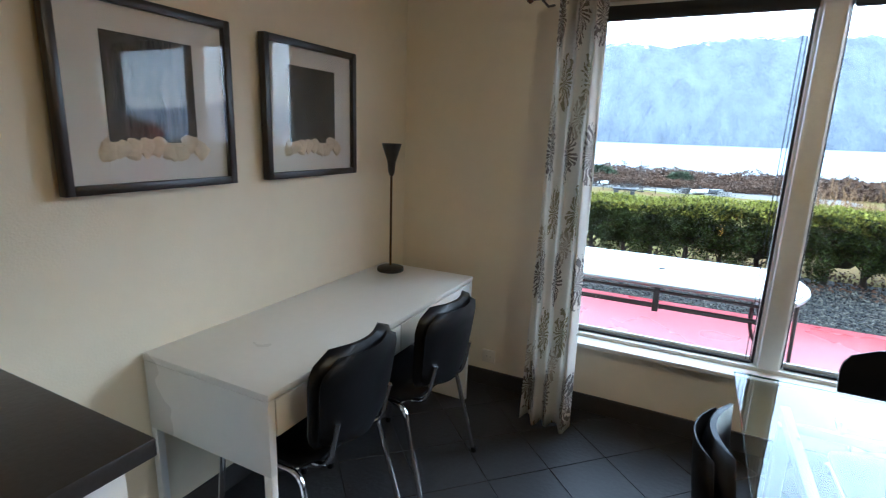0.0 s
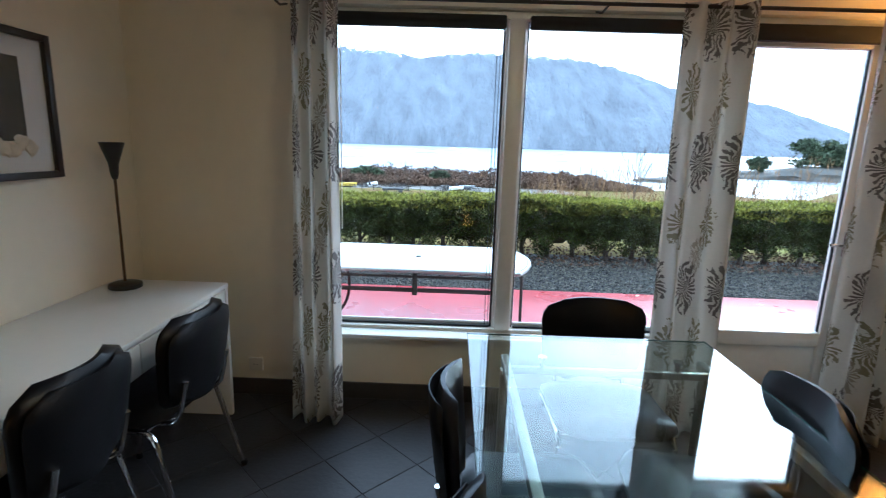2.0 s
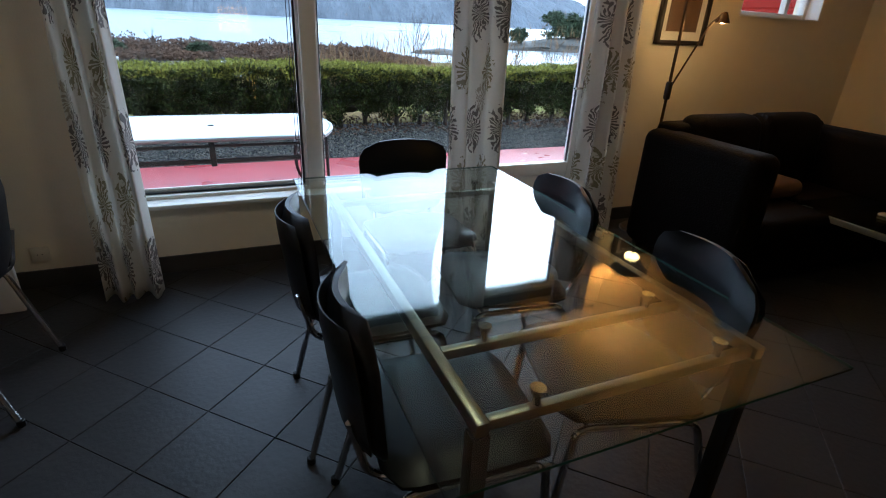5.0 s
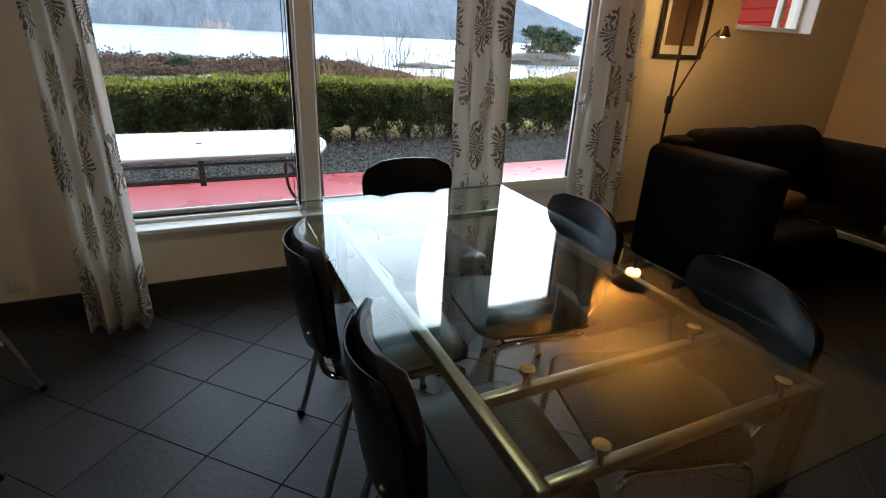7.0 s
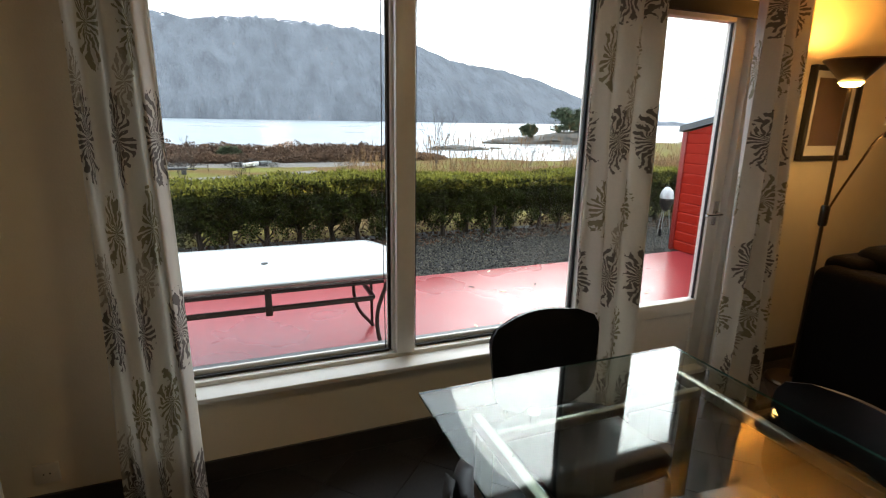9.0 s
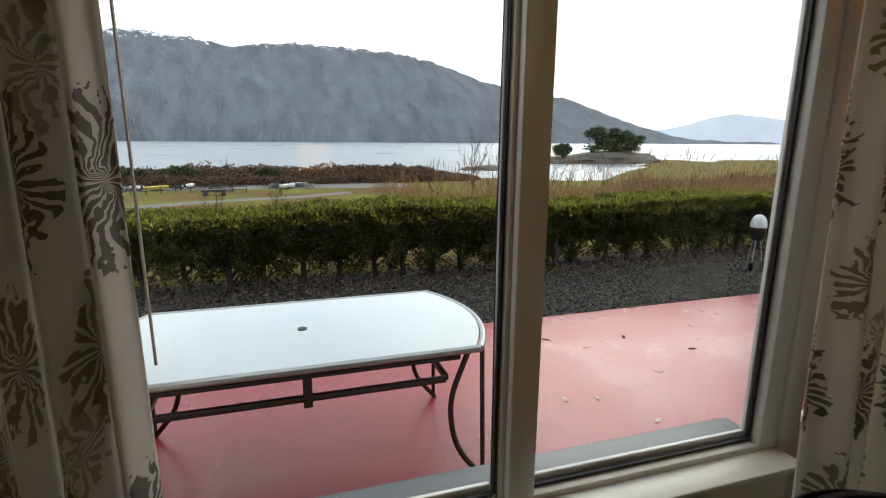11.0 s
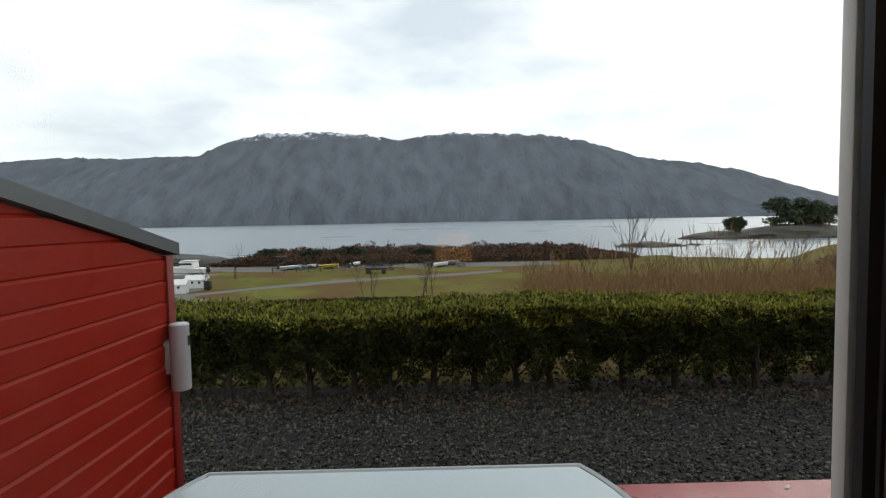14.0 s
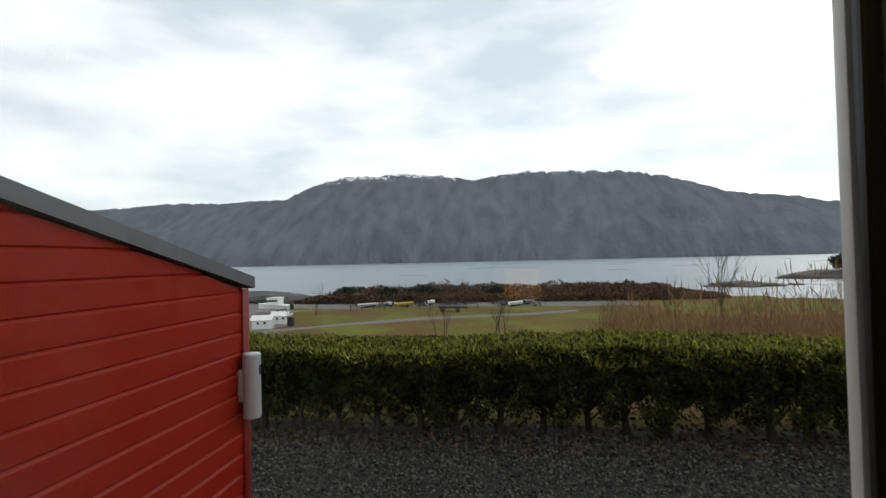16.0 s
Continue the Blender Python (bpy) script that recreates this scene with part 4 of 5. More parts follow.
# kettle grill
kg = thing("kettle_grill", "round kettle grill with a pale lid on the gravel", "grill", pose(5.75, 8.5, GRAVEL) @ Matrix.Diagonal((0.40, 0.40, 0.86, 1)))
part("bowl", turned([(0.06, 0.46), (0.16, 0.50), (0.235, 0.60), (0.245, 0.68), (0.24, 0.685), (0.05, 0.66)], 24), M_blackmetal, kg)
lid = part("lid", turned([(0.25, 0.69), (0.245, 0.75), (0.19, 0.83), (0.10, 0.875), (0.01, 0.885)], 24), M_lampgrey, kg, "pale grey domed lid")
part("lid_handle", bar(bent([(-0.05, 0, 0.88), (-0.05, 0, 0.92), (0.05, 0, 0.92), (0.05, 0, 0.88)], 0.02), 0.008, 6), M_plastic, lid)
for a in (90, 210, 330):
    part("leg", bar([(0.12 * math.cos(radians(a)), 0.12 * math.sin(radians(a)), 0.52), (0.27 * math.cos(radians(a)), 0.27 * math.sin(radians(a)), 0.03)], 0.011, 8), M_grey, kg)
for a in (210, 330):
    w = bmesh.new()
    lathe(w, [(0.03, -0.015), (0.075, -0.018), (0.08, 0), (0.075, 0.018), (0.03, 0.015)], 20)
    bmesh.ops.rotate(w, verts=w.verts, matrix=Matrix.Rotation(radians(90), 3, "Y"))
    bmesh.ops.translate(w, verts=w.verts, vec=(0.29 * math.cos(radians(a)), 0.27 * math.sin(radians(a)), 0.08))
    part("wheel", w, M_plastic, kg, "black wheel with a pale hub")

# ---- ground, fjord, mountain ----
def ground_z(x, y):
    if y < 10.8:
        return GRAVEL
    z = GRAVEL - (y - 10.8) * 0.14 if y < 59 else GRAVEL - 48.2 * 0.14 - (y - 59) * 0.006
    w = min(1.0, (y - 10.8) / 14)
    z += w * 0.35 * noise.noise(Vector((x * 0.05, y * 0.05, 2.0)))
    shore = 124 + 8 * noise.noise(Vector((x * 0.02, 5.0, 0))) + (max(0.0, x - 75) * 1.1) - (14 if x < -38 else 0) - min(16.0, max(0.0, x - 34) * 0.6)
    if y > shore:
        z -= (y - shore) * 0.22
    return max(z, -13)


def axis(lo, hi, near, step):
    out, v = [lo], lo
    while v < hi:
        v += step * (1 + abs(v - near) * 0.05)
        out.append(min(v, hi))
    return out


gx, gy = axis(-160, 260, 0, 1.2), [YO - 8] + axis(7.0, 290, 7, 0.9)
gv = [(x, y, ground_z(x, y)) for y in gy for x in gx]
nxg = len(gx)
gf = [(j * nxg + i, j * nxg + i + 1, (j + 1) * nxg + i + 1, (j + 1) * nxg + i) for j in range(len(gy) - 1) for i in range(nxg - 1)]
ground = raw("ground", gv, gf, M_ground, smooth=True)
tagged(ground, "green and brown sloping meadow down to the fjord", "ground", kind="structure")
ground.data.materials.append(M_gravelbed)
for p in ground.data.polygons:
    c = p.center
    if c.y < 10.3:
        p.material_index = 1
tagged(raw("water", [(-4000, 95, -7.9), (4000, 95, -7.9), (4000, 2300, -7.9), (-4000, 2300, -7.9)], [(0, 1, 2, 3)], M_water), "calm pale grey fjord water", "water", kind="structure")

RIDGE = [(-150, 9.5), (-110, 11.0), (-83, 11.4), (-73, 11.8), (-62, 11.5), (-54.7, 11.5), (-46.6, 11.8), (-40, 14.1), (-33.4, 15.4), (-28, 15.1), (-20.7, 15.4), (-13.6, 14.6), (-6.7, 13.9), (2.1, 14.8), (12, 14.9), (20.9, 14.4), (29.4, 13.3), (33.5, 12.2), (39.8, 10.3), (52, 9.1), (61.9, 7.4), (69, 5.5), (78, 3.3), (87, 1.4), (96, 0.3), (125, -0.4), (230, -0.4)]


def ridge(u):
    for (a, p), (b, q) in zip(RIDGE, RIDGE[1:]):
        if a <= u <= b:
            return p + (q - p) * (u - a) / (b - a)
    return RIDGE[0][1] if u < 0 else RIDGE[-1][1]


mv, mf, nu, nd = [], [], 1300, 26
for j in range(nd + 1):
    k = j / nd
    for i in range(nu + 1):
        u = -150 + 380 * i / nu
        y = 2050 + 560 * k
        x = u * y / 100
        top_z = ridge(u) * 29.5
        v = Vector((x * 0.004, k * 2.4, 1.0))
        rough = noise.fractal(v, 0.9, 2.0, 6)
        prof = min(1.0, k ** 0.75 * 1.04)
        z = -8 + (top_z + 8) * prof + rough * 75 * prof * (1 - 0.93 * k) + (9 * noise.noise(Vector((x * 0.018, 3, 3))) + 7 * noise.noise(Vector((x * 0.05, 5, 3))) + 6 * noise.noise(Vector((x * 0.13, 7, 3)))) * k
        mv.append((x + 40 * rough * (1 - k), y + 35 * noise.noise(v * 2.3) * (1 - k), z))
for j in range(nd):
    for i in range(nu):
        q = j * (nu + 1) + i
        mf.append((q, q + 1, q + nu + 2, q + nu + 1))
tagged(raw("mountain_backdrop", mv, mf, M_mountain, smooth=True), "dark grey fjord mountain with snow patches on top", "mountain", kind="structure")

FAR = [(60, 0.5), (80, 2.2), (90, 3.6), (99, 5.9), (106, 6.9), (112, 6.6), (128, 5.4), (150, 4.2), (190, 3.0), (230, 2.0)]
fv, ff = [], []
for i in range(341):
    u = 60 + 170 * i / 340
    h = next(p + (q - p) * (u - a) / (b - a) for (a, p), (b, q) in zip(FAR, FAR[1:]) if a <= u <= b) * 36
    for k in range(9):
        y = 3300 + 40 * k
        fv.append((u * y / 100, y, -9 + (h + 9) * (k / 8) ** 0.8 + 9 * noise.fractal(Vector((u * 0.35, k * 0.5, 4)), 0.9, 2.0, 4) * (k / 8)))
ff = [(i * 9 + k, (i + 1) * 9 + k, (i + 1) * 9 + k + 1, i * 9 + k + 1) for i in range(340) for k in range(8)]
tagged(raw("far_mountain_backdrop", fv, ff, M_hazehill, smooth=True), "distant mountain further down the fjord, haze put into its pale colour", "mountain", kind="structure")


# ---- vegetation ----
def leaves(name, pts, size, material, parent=None, kind="stuff", stretch=1.6, seed=1, up=0.0):
    """One mesh of small folded leaves (two triangles each) at the points."""
    rng = np.random.default_rng(seed)
    n = len(pts)
    pts = np.asarray(pts, float)
    d = rng.normal(size=(n, 3))
    d[:, 2] += up
    d /= np.linalg.norm(d, axis=1)[:, None]
    e = np.cross(d, rng.normal(size=(n, 3)))
    e /= np.linalg.norm(e, axis=1)[:, None]
    s = size * rng.uniform(0.6, 1.4, (n, 1))
    f = np.cross(d, e)
    v = np.empty((n, 4, 3))
    v[:, 0], v[:, 1], v[:, 2], v[:, 3] = pts, pts + d * s * stretch * 0.5 + e * s * 0.5 + f * s * 0.12, pts + d * s * stretch, pts + d * s * stretch * 0.5 - e * s * 0.5 + f * s * 0.12
    idx = np.arange(n)[:, None] * 4
    tri = np.concatenate([idx + [0, 1, 2], idx + [0, 2, 3]])
    me = bpy.data.meshes.new(name)
    me.vertices.add(n * 4), me.loops.add(len(tri) * 3), me.polygons.add(len(tri))
    me.vertices.foreach_set("co", v.ravel())
    me.loops.foreach_set("vertex_index", tri.ravel())
    me.polygons.foreach_set("loop_start", np.arange(len(tri)) * 3)
    me.update(calc_edges=True)
    me.materials.append(material)
    ob = new(name, me)
    if parent:
        ob.parent = parent
    if kind:
        ob["kind"] = kind
    return ob


rng = np.random.default_rng(7)
hedge = thing("hedge", "clipped green conifer hedge with bare stems showing below", "hedge")
HX0, HX1, HY0, HY1, HTOP = -4.5, 13.0, 9.36, 10.40, 0.665


def hedge_points(n):
    out = []
    while len(out) < n:
        x, k = rng.uniform(HX0, HX1), rng.uniform()
        plant = (x / 0.42) % 1.0 - 0.5
        bulge = 0.05 * math.sin(x * 2.1) + 0.06 * noise.noise(Vector((x * 1.7, 0, 0)))
        low = -0.13 + 0.5 * abs(plant) + 0.32 * noise.noise(Vector((x * 3, 4, 0)))
        topz = HTOP + 0.035 * math.sin(x * 1.3) + 0.05 * noise.noise(Vector((x * 2.2, 1, 0)))
        if k < 0.62:
            z = low + (topz - low) * rng.uniform() ** 0.8
            y = HY0 + bulge - 0.10 * math.sin((z + 0.1) * 3) + abs(rng.normal(0, 0.09)) + 0.13 * noise.noise(Vector((x * 5, z * 6, 2))) + 0.16 * abs(plant) * (1 if z < 0.5 else 0.5)
        elif k < 0.92:
            y, z = rng.uniform(HY0 - 0.03, HY1), topz - abs(rng.normal(0, 0.05)) + 0.04 * noise.noise(Vector((x * 6, rng.uniform() * 4, 0)))
        else:
            y, z = rng.uniform(HY0 + 0.1, HY1), rng.uniform(low, topz)
        out.append((x, y, z))
    return out


leaves("foliage", hedge_points(260000), 0.0135, M_leaf, hedge, stretch=3.2, up=0.7)
tips = [(x, y, z + 0.02) for x, y, z in hedge_points(120000) if z > HTOP - 0.16 + 0.08 * noise.noise(Vector((x * 4, y * 4, 0)))]
leaves("lit_shoot_tips", tips, 0.014, M_littip, hedge, stretch=3.4, up=1.4, seed=31)
dead = [(x, y + 0.05, z) for x, y, z in hedge_points(60000) if z < 0.35]
leaves("dead_twigs", dead, 0.010, M_shrub, hedge, stretch=6.0, up=0.5, seed=32)
# Dark slabs added inside the hedge in place of its inner shade.
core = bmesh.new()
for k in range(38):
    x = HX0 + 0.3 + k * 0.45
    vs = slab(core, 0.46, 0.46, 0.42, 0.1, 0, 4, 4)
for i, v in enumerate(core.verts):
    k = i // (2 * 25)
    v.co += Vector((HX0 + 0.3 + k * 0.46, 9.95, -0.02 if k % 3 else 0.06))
part("shade_core", core, M_bark, hedge, "dark slabs standing in for the shaded inside of the hedge")
x = HX0 + 0.2
trunk_rng = random.Random(4)
while x < HX1:
    y = HY0 + 0.16 + trunk_rng.uniform(-0.1, 0.15)
    z0 = GRAVEL - 0.02
    part("trunk", bar([(x, y, z0), (x + trunk_rng.uniform(-0.03, 0.03), y, z0 + 0.2), (x + trunk_rng.uniform(-0.08, 0.08), y + 0.02, 0.55)], 0.045, 7, 0.016), M_bark, hedge)
    if -3 < x < 8:
        for s in range(7):
            a = trunk_rng.uniform(0, 6.28)
            b = z0 + trunk_rng.uniform(0.08, 0.3)
            part("twig", bar([(x, y, b), (x + 0.12 * math.cos(a), y + 0.10 * math.sin(a), b + 0.12), (x + 0.22 * math.cos(a), y + 0.18 * math.sin(a), b + 0.32)], 0.013, 5, 0.004), M_bark, hedge)
    x += 0.42 + trunk_rng.uniform(-0.06, 0.06)
litter = [(rng.uniform(HX0, HX1), rng.uniform(8.95, 10.5), GRAVEL + rng.uniform(0, 0.03)) for _ in range(9000)]
tagged(leaves("leaf_litter", litter, 0.03, M_shrub, seed=5), "brown dead needles under the hedge", "leaf litter", kind="stuff")

# gravel
ico = bmesh.new()
bmesh.ops.create_icosphere(ico, subdivisions=1, radius=1)
iv, ifc = np.array([v.co[:] for v in ico.verts]), np.array([[v.index for v in f.verts] for f in ico.faces])
ico.free()
ns = 38000
cx, cy = rng.uniform(-3.0, 9.0, ns), 7.58 + 1.95 * rng.uniform(0, 1, ns) ** 1.15
sz = rng.uniform(0.005, 0.014, (ns, 1, 1))
jit = rng.uniform(0.7, 1.3, (ns, 12, 1))
V = iv[None] * sz * jit * rng.uniform(0.6, 1.3, (ns, 1, 3))
V[:, :, 0] += cx[:, None]
V[:, :, 1] += cy[:, None]
V[:, :, 2] += GRAVEL + 0.003 + rng.uniform(-0.004, 0.008, (ns, 1))
F = (ifc[None] + (np.arange(ns) * 12)[:, None, None]).reshape(-1, 3)
me = bpy.data.meshes.new("gravel")
me.from_pydata(V.reshape(-1, 3).tolist(), [], F.tolist())
me.materials.append(M_stone)
tagged(new("gravel", me), "grey crushed stone gravel between terrace and hedge", "gravel", kind="stuff")

# meadow tufts behind the hedge, dry reeds
reed = []
while len(reed) < 170000:
    x, y = rng.uniform(1, 75), rng.uniform(17, 62)
    if x / y > 0.14 + 0.08 * noise.noise(Vector((x * 0.1, y * 0.1, 0))):
        reed.append((x, y, ground_z(x, y) + rng.uniform(0, 1.0) ** 1.2 * (1.6 + 1.0 * noise.noise(Vector((x * 0.14, y * 0.14, 7))))))
tagged(leaves("dry_reeds", reed, 0.020, M_reed, seed=3, stretch=20, up=3.4), "dry brown reeds and grass in the meadow", "reeds", kind="stuff")
tuft = []
while len(tuft) < 24000:
    x, y = rng.uniform(-30, 20), rng.uniform(12, 60)
    if -0.33 < x / y < 0.22:
        tuft.append((x, y, ground_z(x, y)))
tagged(leaves("meadow_grass", tuft, 0.10, M_leaf, seed=9, stretch=2.4, up=2.5), "rough green meadow grass", "grass", kind="stuff")
scrub = []
while len(scrub) < 70000:
    x, y = rng.uniform(-48, 42), rng.uniform(108, 124)
    h = 2.6 + 1.9 * noise.noise(Vector((x * 0.09, y * 0.12, 3))) + 1.3 * noise.noise(Vector((x * 0.35, y * 0.35, 3)))
    h *= min(1.0, (x + 50) / 10) * min(1.0, max(0.25, (44 - x) / 16)) * (0.45 + 0.55 * min(1.0, (y - 107) / 8))
    if h > 0.3:
        scrub.append((x, y, ground_z(x, y if y < 112 else 112) + rng.uniform(0, 1) * h))
tagged(leaves("shore_scrub", scrub, 0.30, M_shrub, seed=11, stretch=1.5, up=0.5), "brown heather and scrub along the shore", "scrub", kind="stuff")
green = []
for cxx, r in ((-27, 1.6), (-19, 2.4), (-3, 1.3), (-36, 2.0)):
    for _ in range(1500):
        v = rng.normal(size=3)
        v = v / np.linalg.norm(v) * r * rng.uniform(0.6, 1.0)
        green.append((cxx + v[0] * 1.7, 113 + v[1] * 0.5, ground_z(cxx, 112) + 1.7 + v[2] * 0.75))
tagged(leaves("juniper_scrub", green, 0.4, M_scrubgreen, seed=12, up=0.4), "dark green juniper bushes along the shore", "bush", kind="stuff")


def grow(bm, p, d, length, r, depth, rg):
    q = p + d * length * 0.5 + Vector((rg.uniform(-1, 1), rg.uniform(-1, 1), 0.3)) * length * 0.05
    e = p + d * length
    tube(bm, [p, q, e], r, 5, r * 0.55)
    if depth:
        for _ in range(3 if depth > 1 else 4):
            nd_ = (d + Vector((rg.uniform(-1, 1), rg.uniform(-1, 1), rg.uniform(-0.1, 0.5))) * 0.42).normalized()
            grow(bm, p + d * length * rg.uniform(0.45, 1.0), nd_, length * rg.uniform(0.5, 0.75), r * 0.5, depth - 1, rg)


def bare_tree(x, y, h, seed):
    t = thing("bare_tree", "leafless thin tree standing in the meadow", "tree", pose(x, y, ground_z(x, y)), group="bare trees")
    rg = random.Random(seed)
    for k in range(3):
        bm = bmesh.new()
        grow(bm, Vector((rg.uniform(-0.3, 0.3), rg.uniform(-0.2, 0.2), -0.05)), Vector((rg.uniform(-0.12, 0.12), rg.uniform(-0.1, 0.1), 1)).normalized(), h * rg.uniform(0.5, 0.7), 0.035 * h / 4, 3, rg)
        part("stem", bm, M_bark, t)


bush = []
while len(bush) < 22000:
    a, y = rng.uniform(0.72, 1.9), rng.uniform(48, 85)
    x = a * y
    h = 1.6 + 2.4 * max(0, noise.noise(Vector((x * 0.13, y * 0.13, 9))))
    bush.append((x, y, ground_z(x, y) + rng.uniform(0, 1) * h))
tagged(leaves("brown_thicket", bush, 0.30, M_shrub, seed=21, stretch=1.8, up=0.8), "brown leafless thicket on the far meadow", "bush", kind="stuff")

for x, y, h, s in ((12.0, 35, 4.9, 1), (8.3, 33, 3.0, 2), (20.5, 40, 3.2, 3), (13.5, 36, 3.0, 4), (-3.0, 26, 2.0, 5), (-0.4, 25, 2.2, 6), (27, 42, 4.5, 7), (33, 45, 4.0, 8), (-30, 70, 3.6, 9), (-32, 84, 4.6, 12), (15.5, 38, 3.2, 13), (5.0, 30, 2.2, 14), (24, 44, 3.6, 15), (38, 52, 5, 10), (-8.5, 95, 4.5, 11)):
    bare_tree(x, y, h, s)


def rock(name, label, x, y, z, sx, sy, sz, seed):
    bm = bmesh.new()
    bmesh.ops.create_icosphere(bm, subdivisions=4, radius=1)
    for v in bm.verts:
        k = 1 + 0.28 * noise.fractal(v.co * 1.6 + Vector((seed, 0, 0)), 0.9, 2, 4)
        v.co = Vector((v.co.x * sx * k, v.co.y * sy * k, v.co.z * sz * k))
    bmesh.ops.translate(bm, verts=bm.verts, vec=(x, y, z))
    return tagged(part(name, bm, M_rock, smooth=1.2), label, "rock")


rock("islet", "low dark rocky islet in the fjord", 66, 160, -8.0, 10.5, 5, 1.5, 1)
rock("islet", "small dark skerry in the fjord", 81.5, 163, -8.0, 2.2, 2, 0.7, 2)
rock("headland", "rocky wooded headland at the fjord", 142, 205, -8.3, 30, 14, 5.5, 3)
rock("headland", "low rocky point below the pines", 116, 203, -8.1, 21, 8, 2.9, 6)
rock("headland", "low rocky point on the shore", -62, 122, -7.6, 14, 6, 2.2, 4)


def pine(x, y, z, h, w, seed):
    t = thing("pine_tree", "dark green wind-bent pine on the headland", "tree", pose(x, y, z), group="pines on the headland")
    rg = random.Random(seed)
    part("trunk", bar([(0, 0, -0.5), (0.02 * h, 0, h * 0.4), (0.05 * h, 0, h * 0.8)], 0.035 * h, 7, 0.012 * h), M_bark, t)
    pts = []
    for _ in range(40):
        c = (rg.uniform(-w, w), rg.uniform(-w, w) * 0.6, h * (0.52 + 0.42 * rg.uniform(-1, 1) * (1 - 0.3 * abs(rg.uniform(-1, 1)))))
        fall = 1 - 0.6 * abs(c[0]) / w
        part("limb", bar([(0.03 * h, 0, h * 0.4), (c[0] * 0.5, c[1] * 0.5, c[2] * 0.8), c], 0.012 * h, 5, 0.003 * h), M_bark, t) if rg.random() < 0.3 else None
        for _ in range(170):
            pts.append((c[0] + rg.gauss(0, 0.14) * w, c[1] + rg.gauss(0, 0.14) * w, c[2] * (0.9 + 0.1 * fall) + rg.gauss(0, 0.055) * h))
    leaves("crown", pts, 0.06 * h, M_scrubgreen, t, kind="", seed=seed, up=0.5)


pine(142, 203, -3.6, 11.5, 9.0, 1), pine(151, 205, -4.0, 9.0, 6.5, 2), pine(116.5, 200, -5.6, 6.0, 3.4, 3)

# ---- the yard below ----
def motorboat(m):
    b = thing("motorboat", "white cabin motorboat on a trailer in the yard", "boat", m)
    bm = bmesh.new()
    rows = []
    for k in range(9):
        s = k / 8
        x, w = -3.0 + 6.2 * s, 1.15 * (1 - max(0, s - 0.45) ** 2 * 3.0)
        rows.append([bm.verts.new(v) for v in ((x, -w, 1.55 + 0.35 * s), (x, -w * 0.75, 0.95), (x - 0.2 * s, 0, 0.62 + 0.5 * s * s), (x, w * 0.75, 0.95), (x, w, 1.55 + 0.35 * s))])
    for a, c in zip(rows, rows[1:]):
        for i in range(4):
            bm.faces.new((a[i], a[i + 1], c[i + 1], c[i]))
        bm.faces.new((a[4], a[0], c[0], c[4]))
    bm.faces.new(rows[0]), bm.faces.new(rows[-1][::-1])
    part("hull", bm, M_boat, b)
    cb = cube(-1.2, 1.3, -0.85, 0.85, 1.6, 2.75, 0.18, 3)
    cbn = part("cabin", cb, M_boat, b)
    part("cabin_window", cube(-1.0, 1.22, -0.87, 0.87, 2.15, 2.5, 0.05), M_dark, cbn, "dark cabin windows")
    part("cabin_roof", cube(-1.3, 0.9, -0.95, 0.95, 2.76, 2.9, 0.06), M_boat, cbn)
    part("outboard", cube(-3.5, -3.02, -0.25, 0.25, 0.9, 1.9, 0.1), M_dark, b, "dark outboard engine")
    part("trailer", cube(-2.4, 3.4, -0.5, 0.5, 0.42, 0.6, 0.05), M_grey, b)
    for y in (-0.8, 0.8):
        w = bmesh.new()
        lathe(w, [(0.1, -0.1), (0.36, -0.1), (0.36, 0.1), (0.1, 0.1)], 16)
        bmesh.ops.rotate(w, verts=w.verts, matrix=Matrix.Rotation(radians(90), 3, "X"))
        bmesh.ops.translate(w, verts=w.verts, vec=(-1.0, y, 0.36))
        part("wheel", w, M_dark, b)
    return b


def hut(m, label):
    h = thing("storage_hut", label, "hut", m, group="small white huts")
    bd = part("body", cube(-1.25, 1.25, -0.9, 0.9, 0, 1.25, 0.03), M_boat, h)
    bm = bmesh.new()
    q = [bm.verts.new(v) for x in (-1.45, 1.45) for v in ((x, -1.1, 1.22), (x, 1.1, 1.22), (x, 0, 1.85))]
    for f in ((0, 1, 2), (5, 4, 3), (0, 3, 4, 1), (1, 4, 5, 2), (2, 5, 3, 0)):
        bm.faces.new([q[i] for i in f])
    part("roof", bm, M_boat, h)
    for x in (-0.45, 0.45):
        part("round_opening", bar([(x, -0.905, 0.85), (x, -0.93, 0.85)], 0.17, 14), M_dark, bd, "dark round opening")


def boxy(name, label, cat, m, pieces):
    """A small far-off thing from bevelled pieces: (part name, box, material)."""
    t = thing(name, label, cat, m)
    for pn, b, mt in pieces:
        part(pn, cube(*b, bev=min(b[1] - b[0], b[3] - b[2], b[5] - b[4]) * 0.25), mt, t)


def G(x, y, r=0):
    return pose(x, y, ground_z(x, y) - 0.03, 0, 0, r)


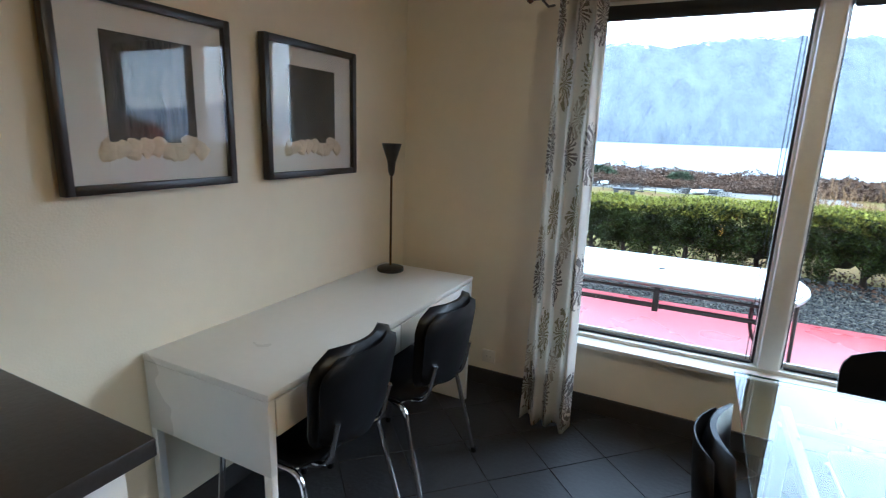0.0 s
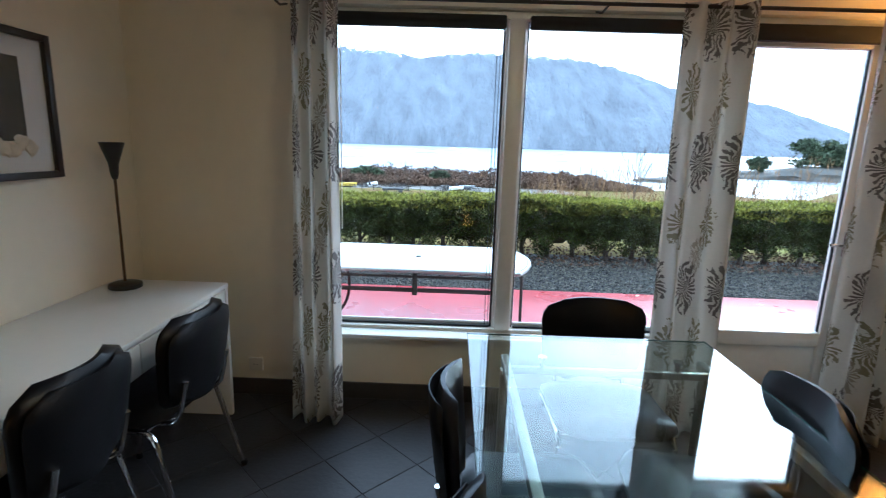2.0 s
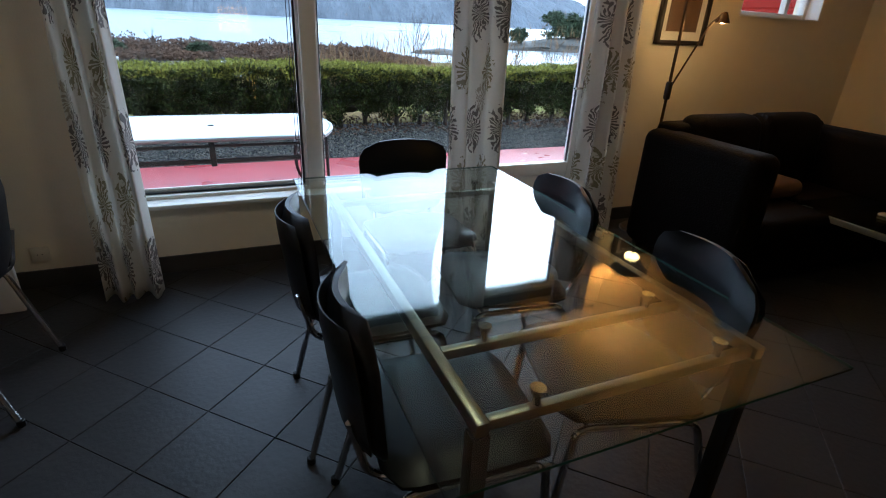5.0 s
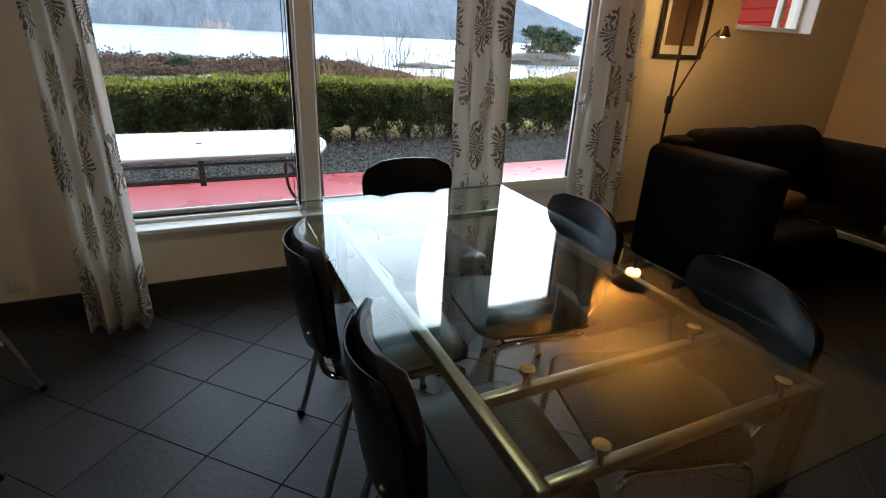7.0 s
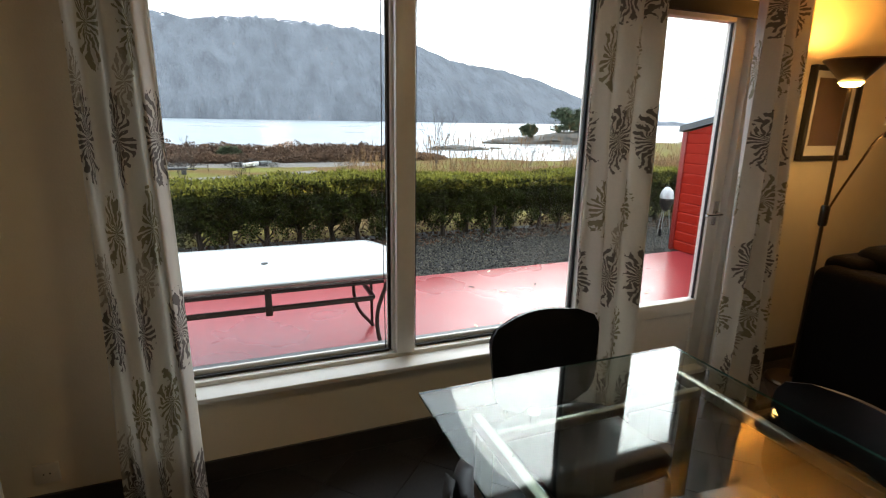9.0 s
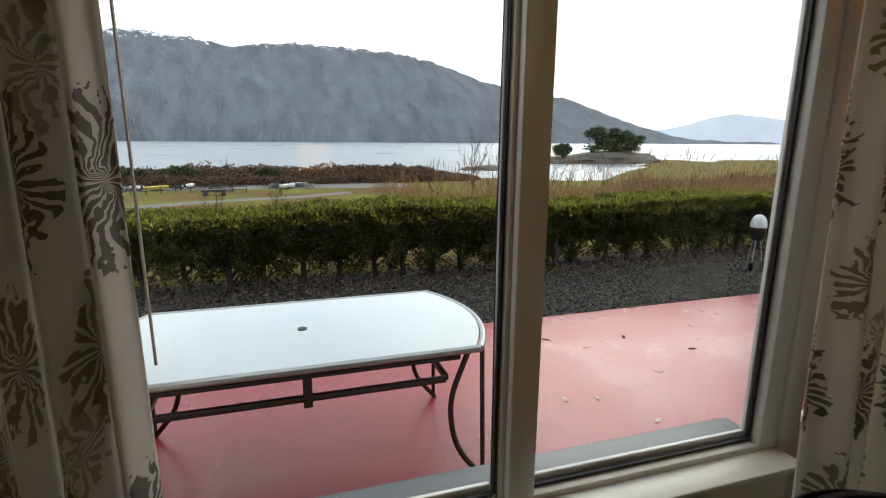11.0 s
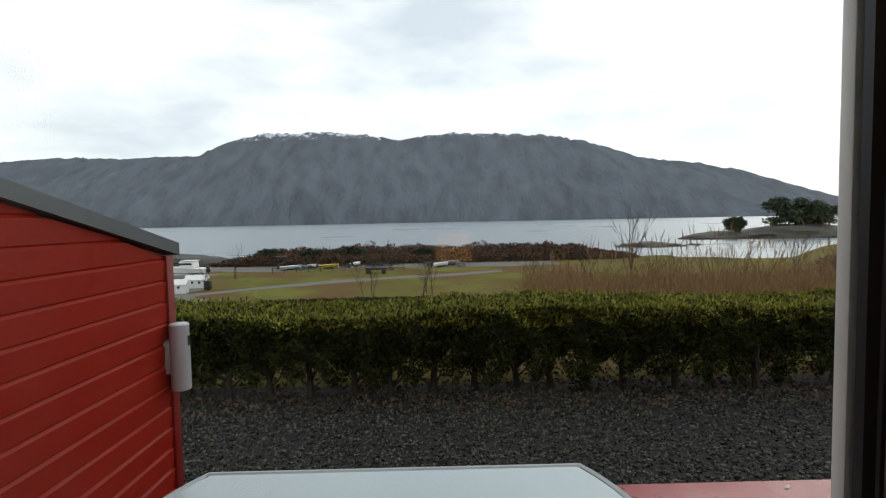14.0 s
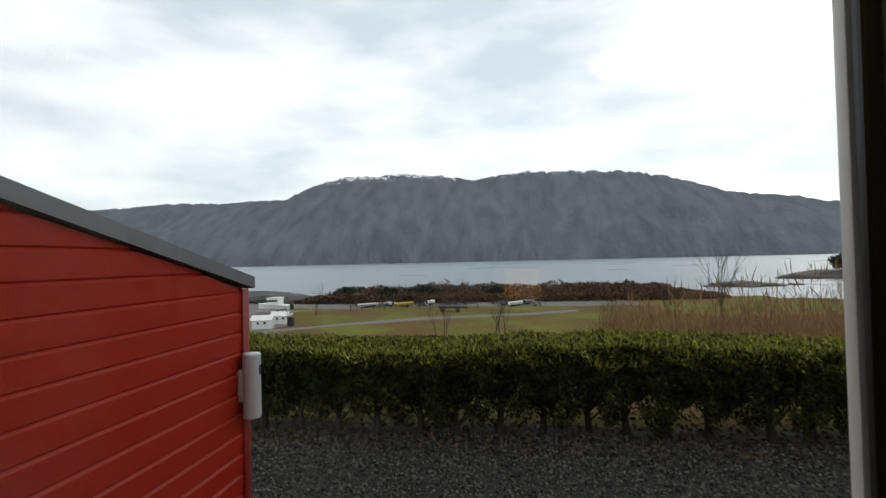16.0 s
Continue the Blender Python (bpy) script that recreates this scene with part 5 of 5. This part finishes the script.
motorboat(G(-40.0, 86, 172))
hut(G(-33.4, 69, 12), "white doghouse-like hut with a pitched roof"), hut(G(-33.6, 75, 12), "white hut with a pitched roof beside the boat")
boxy("wheelie_bin", "black wheelie bin beside the white huts", "bin", G(-30.8, 72), [("body", (-0.45, 0.45, -0.4, 0.4, 0.05, 1.15), M_dark), ("lid", (-0.48, 0.48, -0.45, 0.42, 1.16, 1.26), M_dark)])
def dinghy(x, y, l, r, material, label):
    d = thing("dinghy", label, "boat", G(x, y, r), group="small boats in the yard")
    bm = bmesh.new()
    rows = []
    for k in range(8):
        s = k / 7
        w = 0.72 * (1 - max(0, s - 0.4) ** 2 * 2.5)
        xx = l * (s - 0.5)
        rows.append([bm.verts.new(v) for v in ((xx, -w, 0.72 + 0.2 * s), (xx, -w * 0.7, 0.3), (xx, 0, 0.15 + 0.3 * s * s), (xx, w * 0.7, 0.3), (xx, w, 0.72 + 0.2 * s), (xx, w * 0.86, 0.70 + 0.2 * s), (xx, 0, 0.42 + 0.2 * s * s), (xx, -w * 0.86, 0.70 + 0.2 * s))])
    for a, c in zip(rows, rows[1:]):
        for q in range(8):
            bm.faces.new((a[q], a[(q + 1) % 8], c[(q + 1) % 8], c[q]))
    bm.faces.new(rows[0]), bm.faces.new(rows[-1][::-1])
    part("hull", bm, material, d)
    part("thwart", cube(-0.2, 0.15, -0.55, 0.55, 0.62, 0.68, 0.01), M_bark, d)
    part("engine", cube(-l / 2 - 0.4, -l / 2 - 0.02, -0.18, 0.18, 0.35, 1.15, 0.08), M_dark, d, "dark outboard engine")
    part("keel_block", cube(-l / 4, l / 4, -0.25, 0.25, 0.0, 0.3, 0.03), M_bark, d)


for x, y, l, r, mt, lb in ((-28, 101, 4.2, 25, M_boat, "white open boat lying in the yard"), (-24.5, 103, 3.6, -30, M_boat, "white open boat lying in the yard"), (-20.6, 100, 3.8, 20, M_yellow, "yellow open boat lying in the yard"), (-16, 104, 3.0, 70, M_boat, "white open boat lying in the yard"), (0.6, 99, 3.4, 35, M_boat, "white open boat beside the picnic tables"), (2.6, 103, 3.6, -15, M_grey, "grey open boat beside the picnic tables")):
    dinghy(x, y, l, r, mt, lb)
pile = [(rng.normal(c, 1.6), rng.normal(101, 1.5), 0) for c in (-26, -18, -11, -1, 3) for _ in range(260)]
tagged(leaves("scrap_pile", [(x, y, ground_z(x, y) + rng.uniform(0, 0.7)) for x, y, _ in pile], 0.16, M_dark, seed=41, stretch=2.5), "dark scrap and gear heaped in the yard", "scrap", kind="stuff")
boxy("farm_trailer", "dark low farm trailer on the gravel road", "trailer", G(-10.2, 88, 6), [("bed", (-1.8, 1.8, -0.8, 0.8, 0.7, 1.0), M_dark), ("wheel", (-1.6, -0.9, -0.95, -0.82, 0.0, 0.7), M_dark), ("wheel", (0.9, 1.6, -0.95, -0.82, 0.0, 0.7), M_dark), ("drawbar", (1.82, 3.0, -0.1, 0.1, 0.6, 0.75), M_dark)])
for x, y in ((-1.5, 101), (4.6, 99)):
    boxy("picnic_table", "weathered wooden picnic table in the yard", "table", G(x, y), [("tabletop", (-0.9, 0.9, -0.4, 0.4, 0.7, 0.8), M_yard), ("bench", (-0.9, 0.9, -0.85, -0.6, 0.4, 0.48), M_yard), ("bench", (-0.9, 0.9, 0.6, 0.85, 0.4, 0.48), M_yard), ("trestle", (-0.6, -0.5, -0.8, 0.8, 0.0, 0.69), M_yard), ("trestle", (0.5, 0.6, -0.8, 0.8, 0.0, 0.69), M_yard)])
boxy("lookout_shelter", "small brown wooden shelter by the scrub", "shelter", G(-30.8, 104), [("post", (-0.9, -0.75, -0.1, 0.1, 0, 2.2), M_bark), ("post", (0.75, 0.9, -0.1, 0.1, 0, 2.2), M_bark), ("roof", (-1.1, 1.1, -0.9, 0.9, 2.2, 2.5), M_bark), ("bench", (-0.7, 0.7, 0.2, 0.6, 0.0, 0.5), M_bark)])
fence = thing("fence", "low weathered wooden rail fence beside the gravel track", "fence")
fz = [ground_z(-29 + 2.1 * k, 93) for k in range(12)]
for k in range(12):
    part("post", cube(-29.06 + 2.1 * k, -28.94 + 2.1 * k, 92.94, 93.06, fz[k] - 0.1, fz[k] + 1.05, 0.01), M_bark, fence)
    if k < 11:
        for dz in (0.5, 0.95):
            part("rail", bar([(-28.94 + 2.1 * k, 93, fz[k] + dz), (-26.96 + 2.1 * k, 93, fz[k + 1] + dz)], 0.04, 6), M_bark, fence)
sl = thing("street_lamp", "tall grey street lamp by the yard", "street lamp", G(-54.6, 98))
pol = part("pole", bar([(0, 0, 0), (0, 0, 7.6)], 0.08, 8, 0.05), M_grey, sl)
part("lamp_head", cube(-0.25, 0.25, -0.2, 0.2, 7.55, 7.75, 0.05), M_lampgrey, pol)
for k in range(9):
    x, y = -25.5 + 0.6 * k + 0.3 * math.sin(k * 2.7), 58 + 1.2 * math.sin(k * 1.9)
    boxy("scrap_frame", "rusty metal frame lying at the edge of the yard", "scrap", G(x, y, k * 37), [("rail", (-0.5, 0.5, -0.05, 0.05, 0.1, 0.2), M_dark), ("upright", (-0.05, 0.05, -0.06, 0.06, 0.0, 0.5 + 0.3 * math.sin(k) ** 2), M_bark)])

# ---- floor tiles, laid diagonally ----
T = 0.4375
tile = mesh_of("floor_tile", cube(-0.1532, 0.1532, -0.1532, 0.1532, -0.012, 0.0, 0.0015, 1), M_tile)
rest = bmesh.new()
for i in range(-30, 40):
    for j in range(-40, 40):
        s, d = 3.13 - T / 2 + T * i, -3.15 + T / 2 + T * j
        x, y = (s + d) / 2, (s - d) / 2
        if not (XW - 0.13 < x < XE + 0.1 and YS - 0.1 < y < YN + 0.14):
            continue
        if -1.7 < x < 2.5 and y > 1.9:
            o = new("floor_tile", tile)
            o.matrix_basis, o.parent = pose(x, y, random.uniform(-0.0004, 0.0004), 0, 0, 45), floor
        else:
            n0 = len(rest.verts)
            box(rest, -0.1532, 0.1532, -0.1532, 0.1532, -0.012, 0.0)
            rest.verts.ensure_lookup_table()
            for v in rest.verts[n0:]:
                v.co = pose(x, y, 0, 0, 0, 45) @ v.co
o = part("far_floor_tiles", rest, M_tile, floor)
o["kind"] = "stuff"
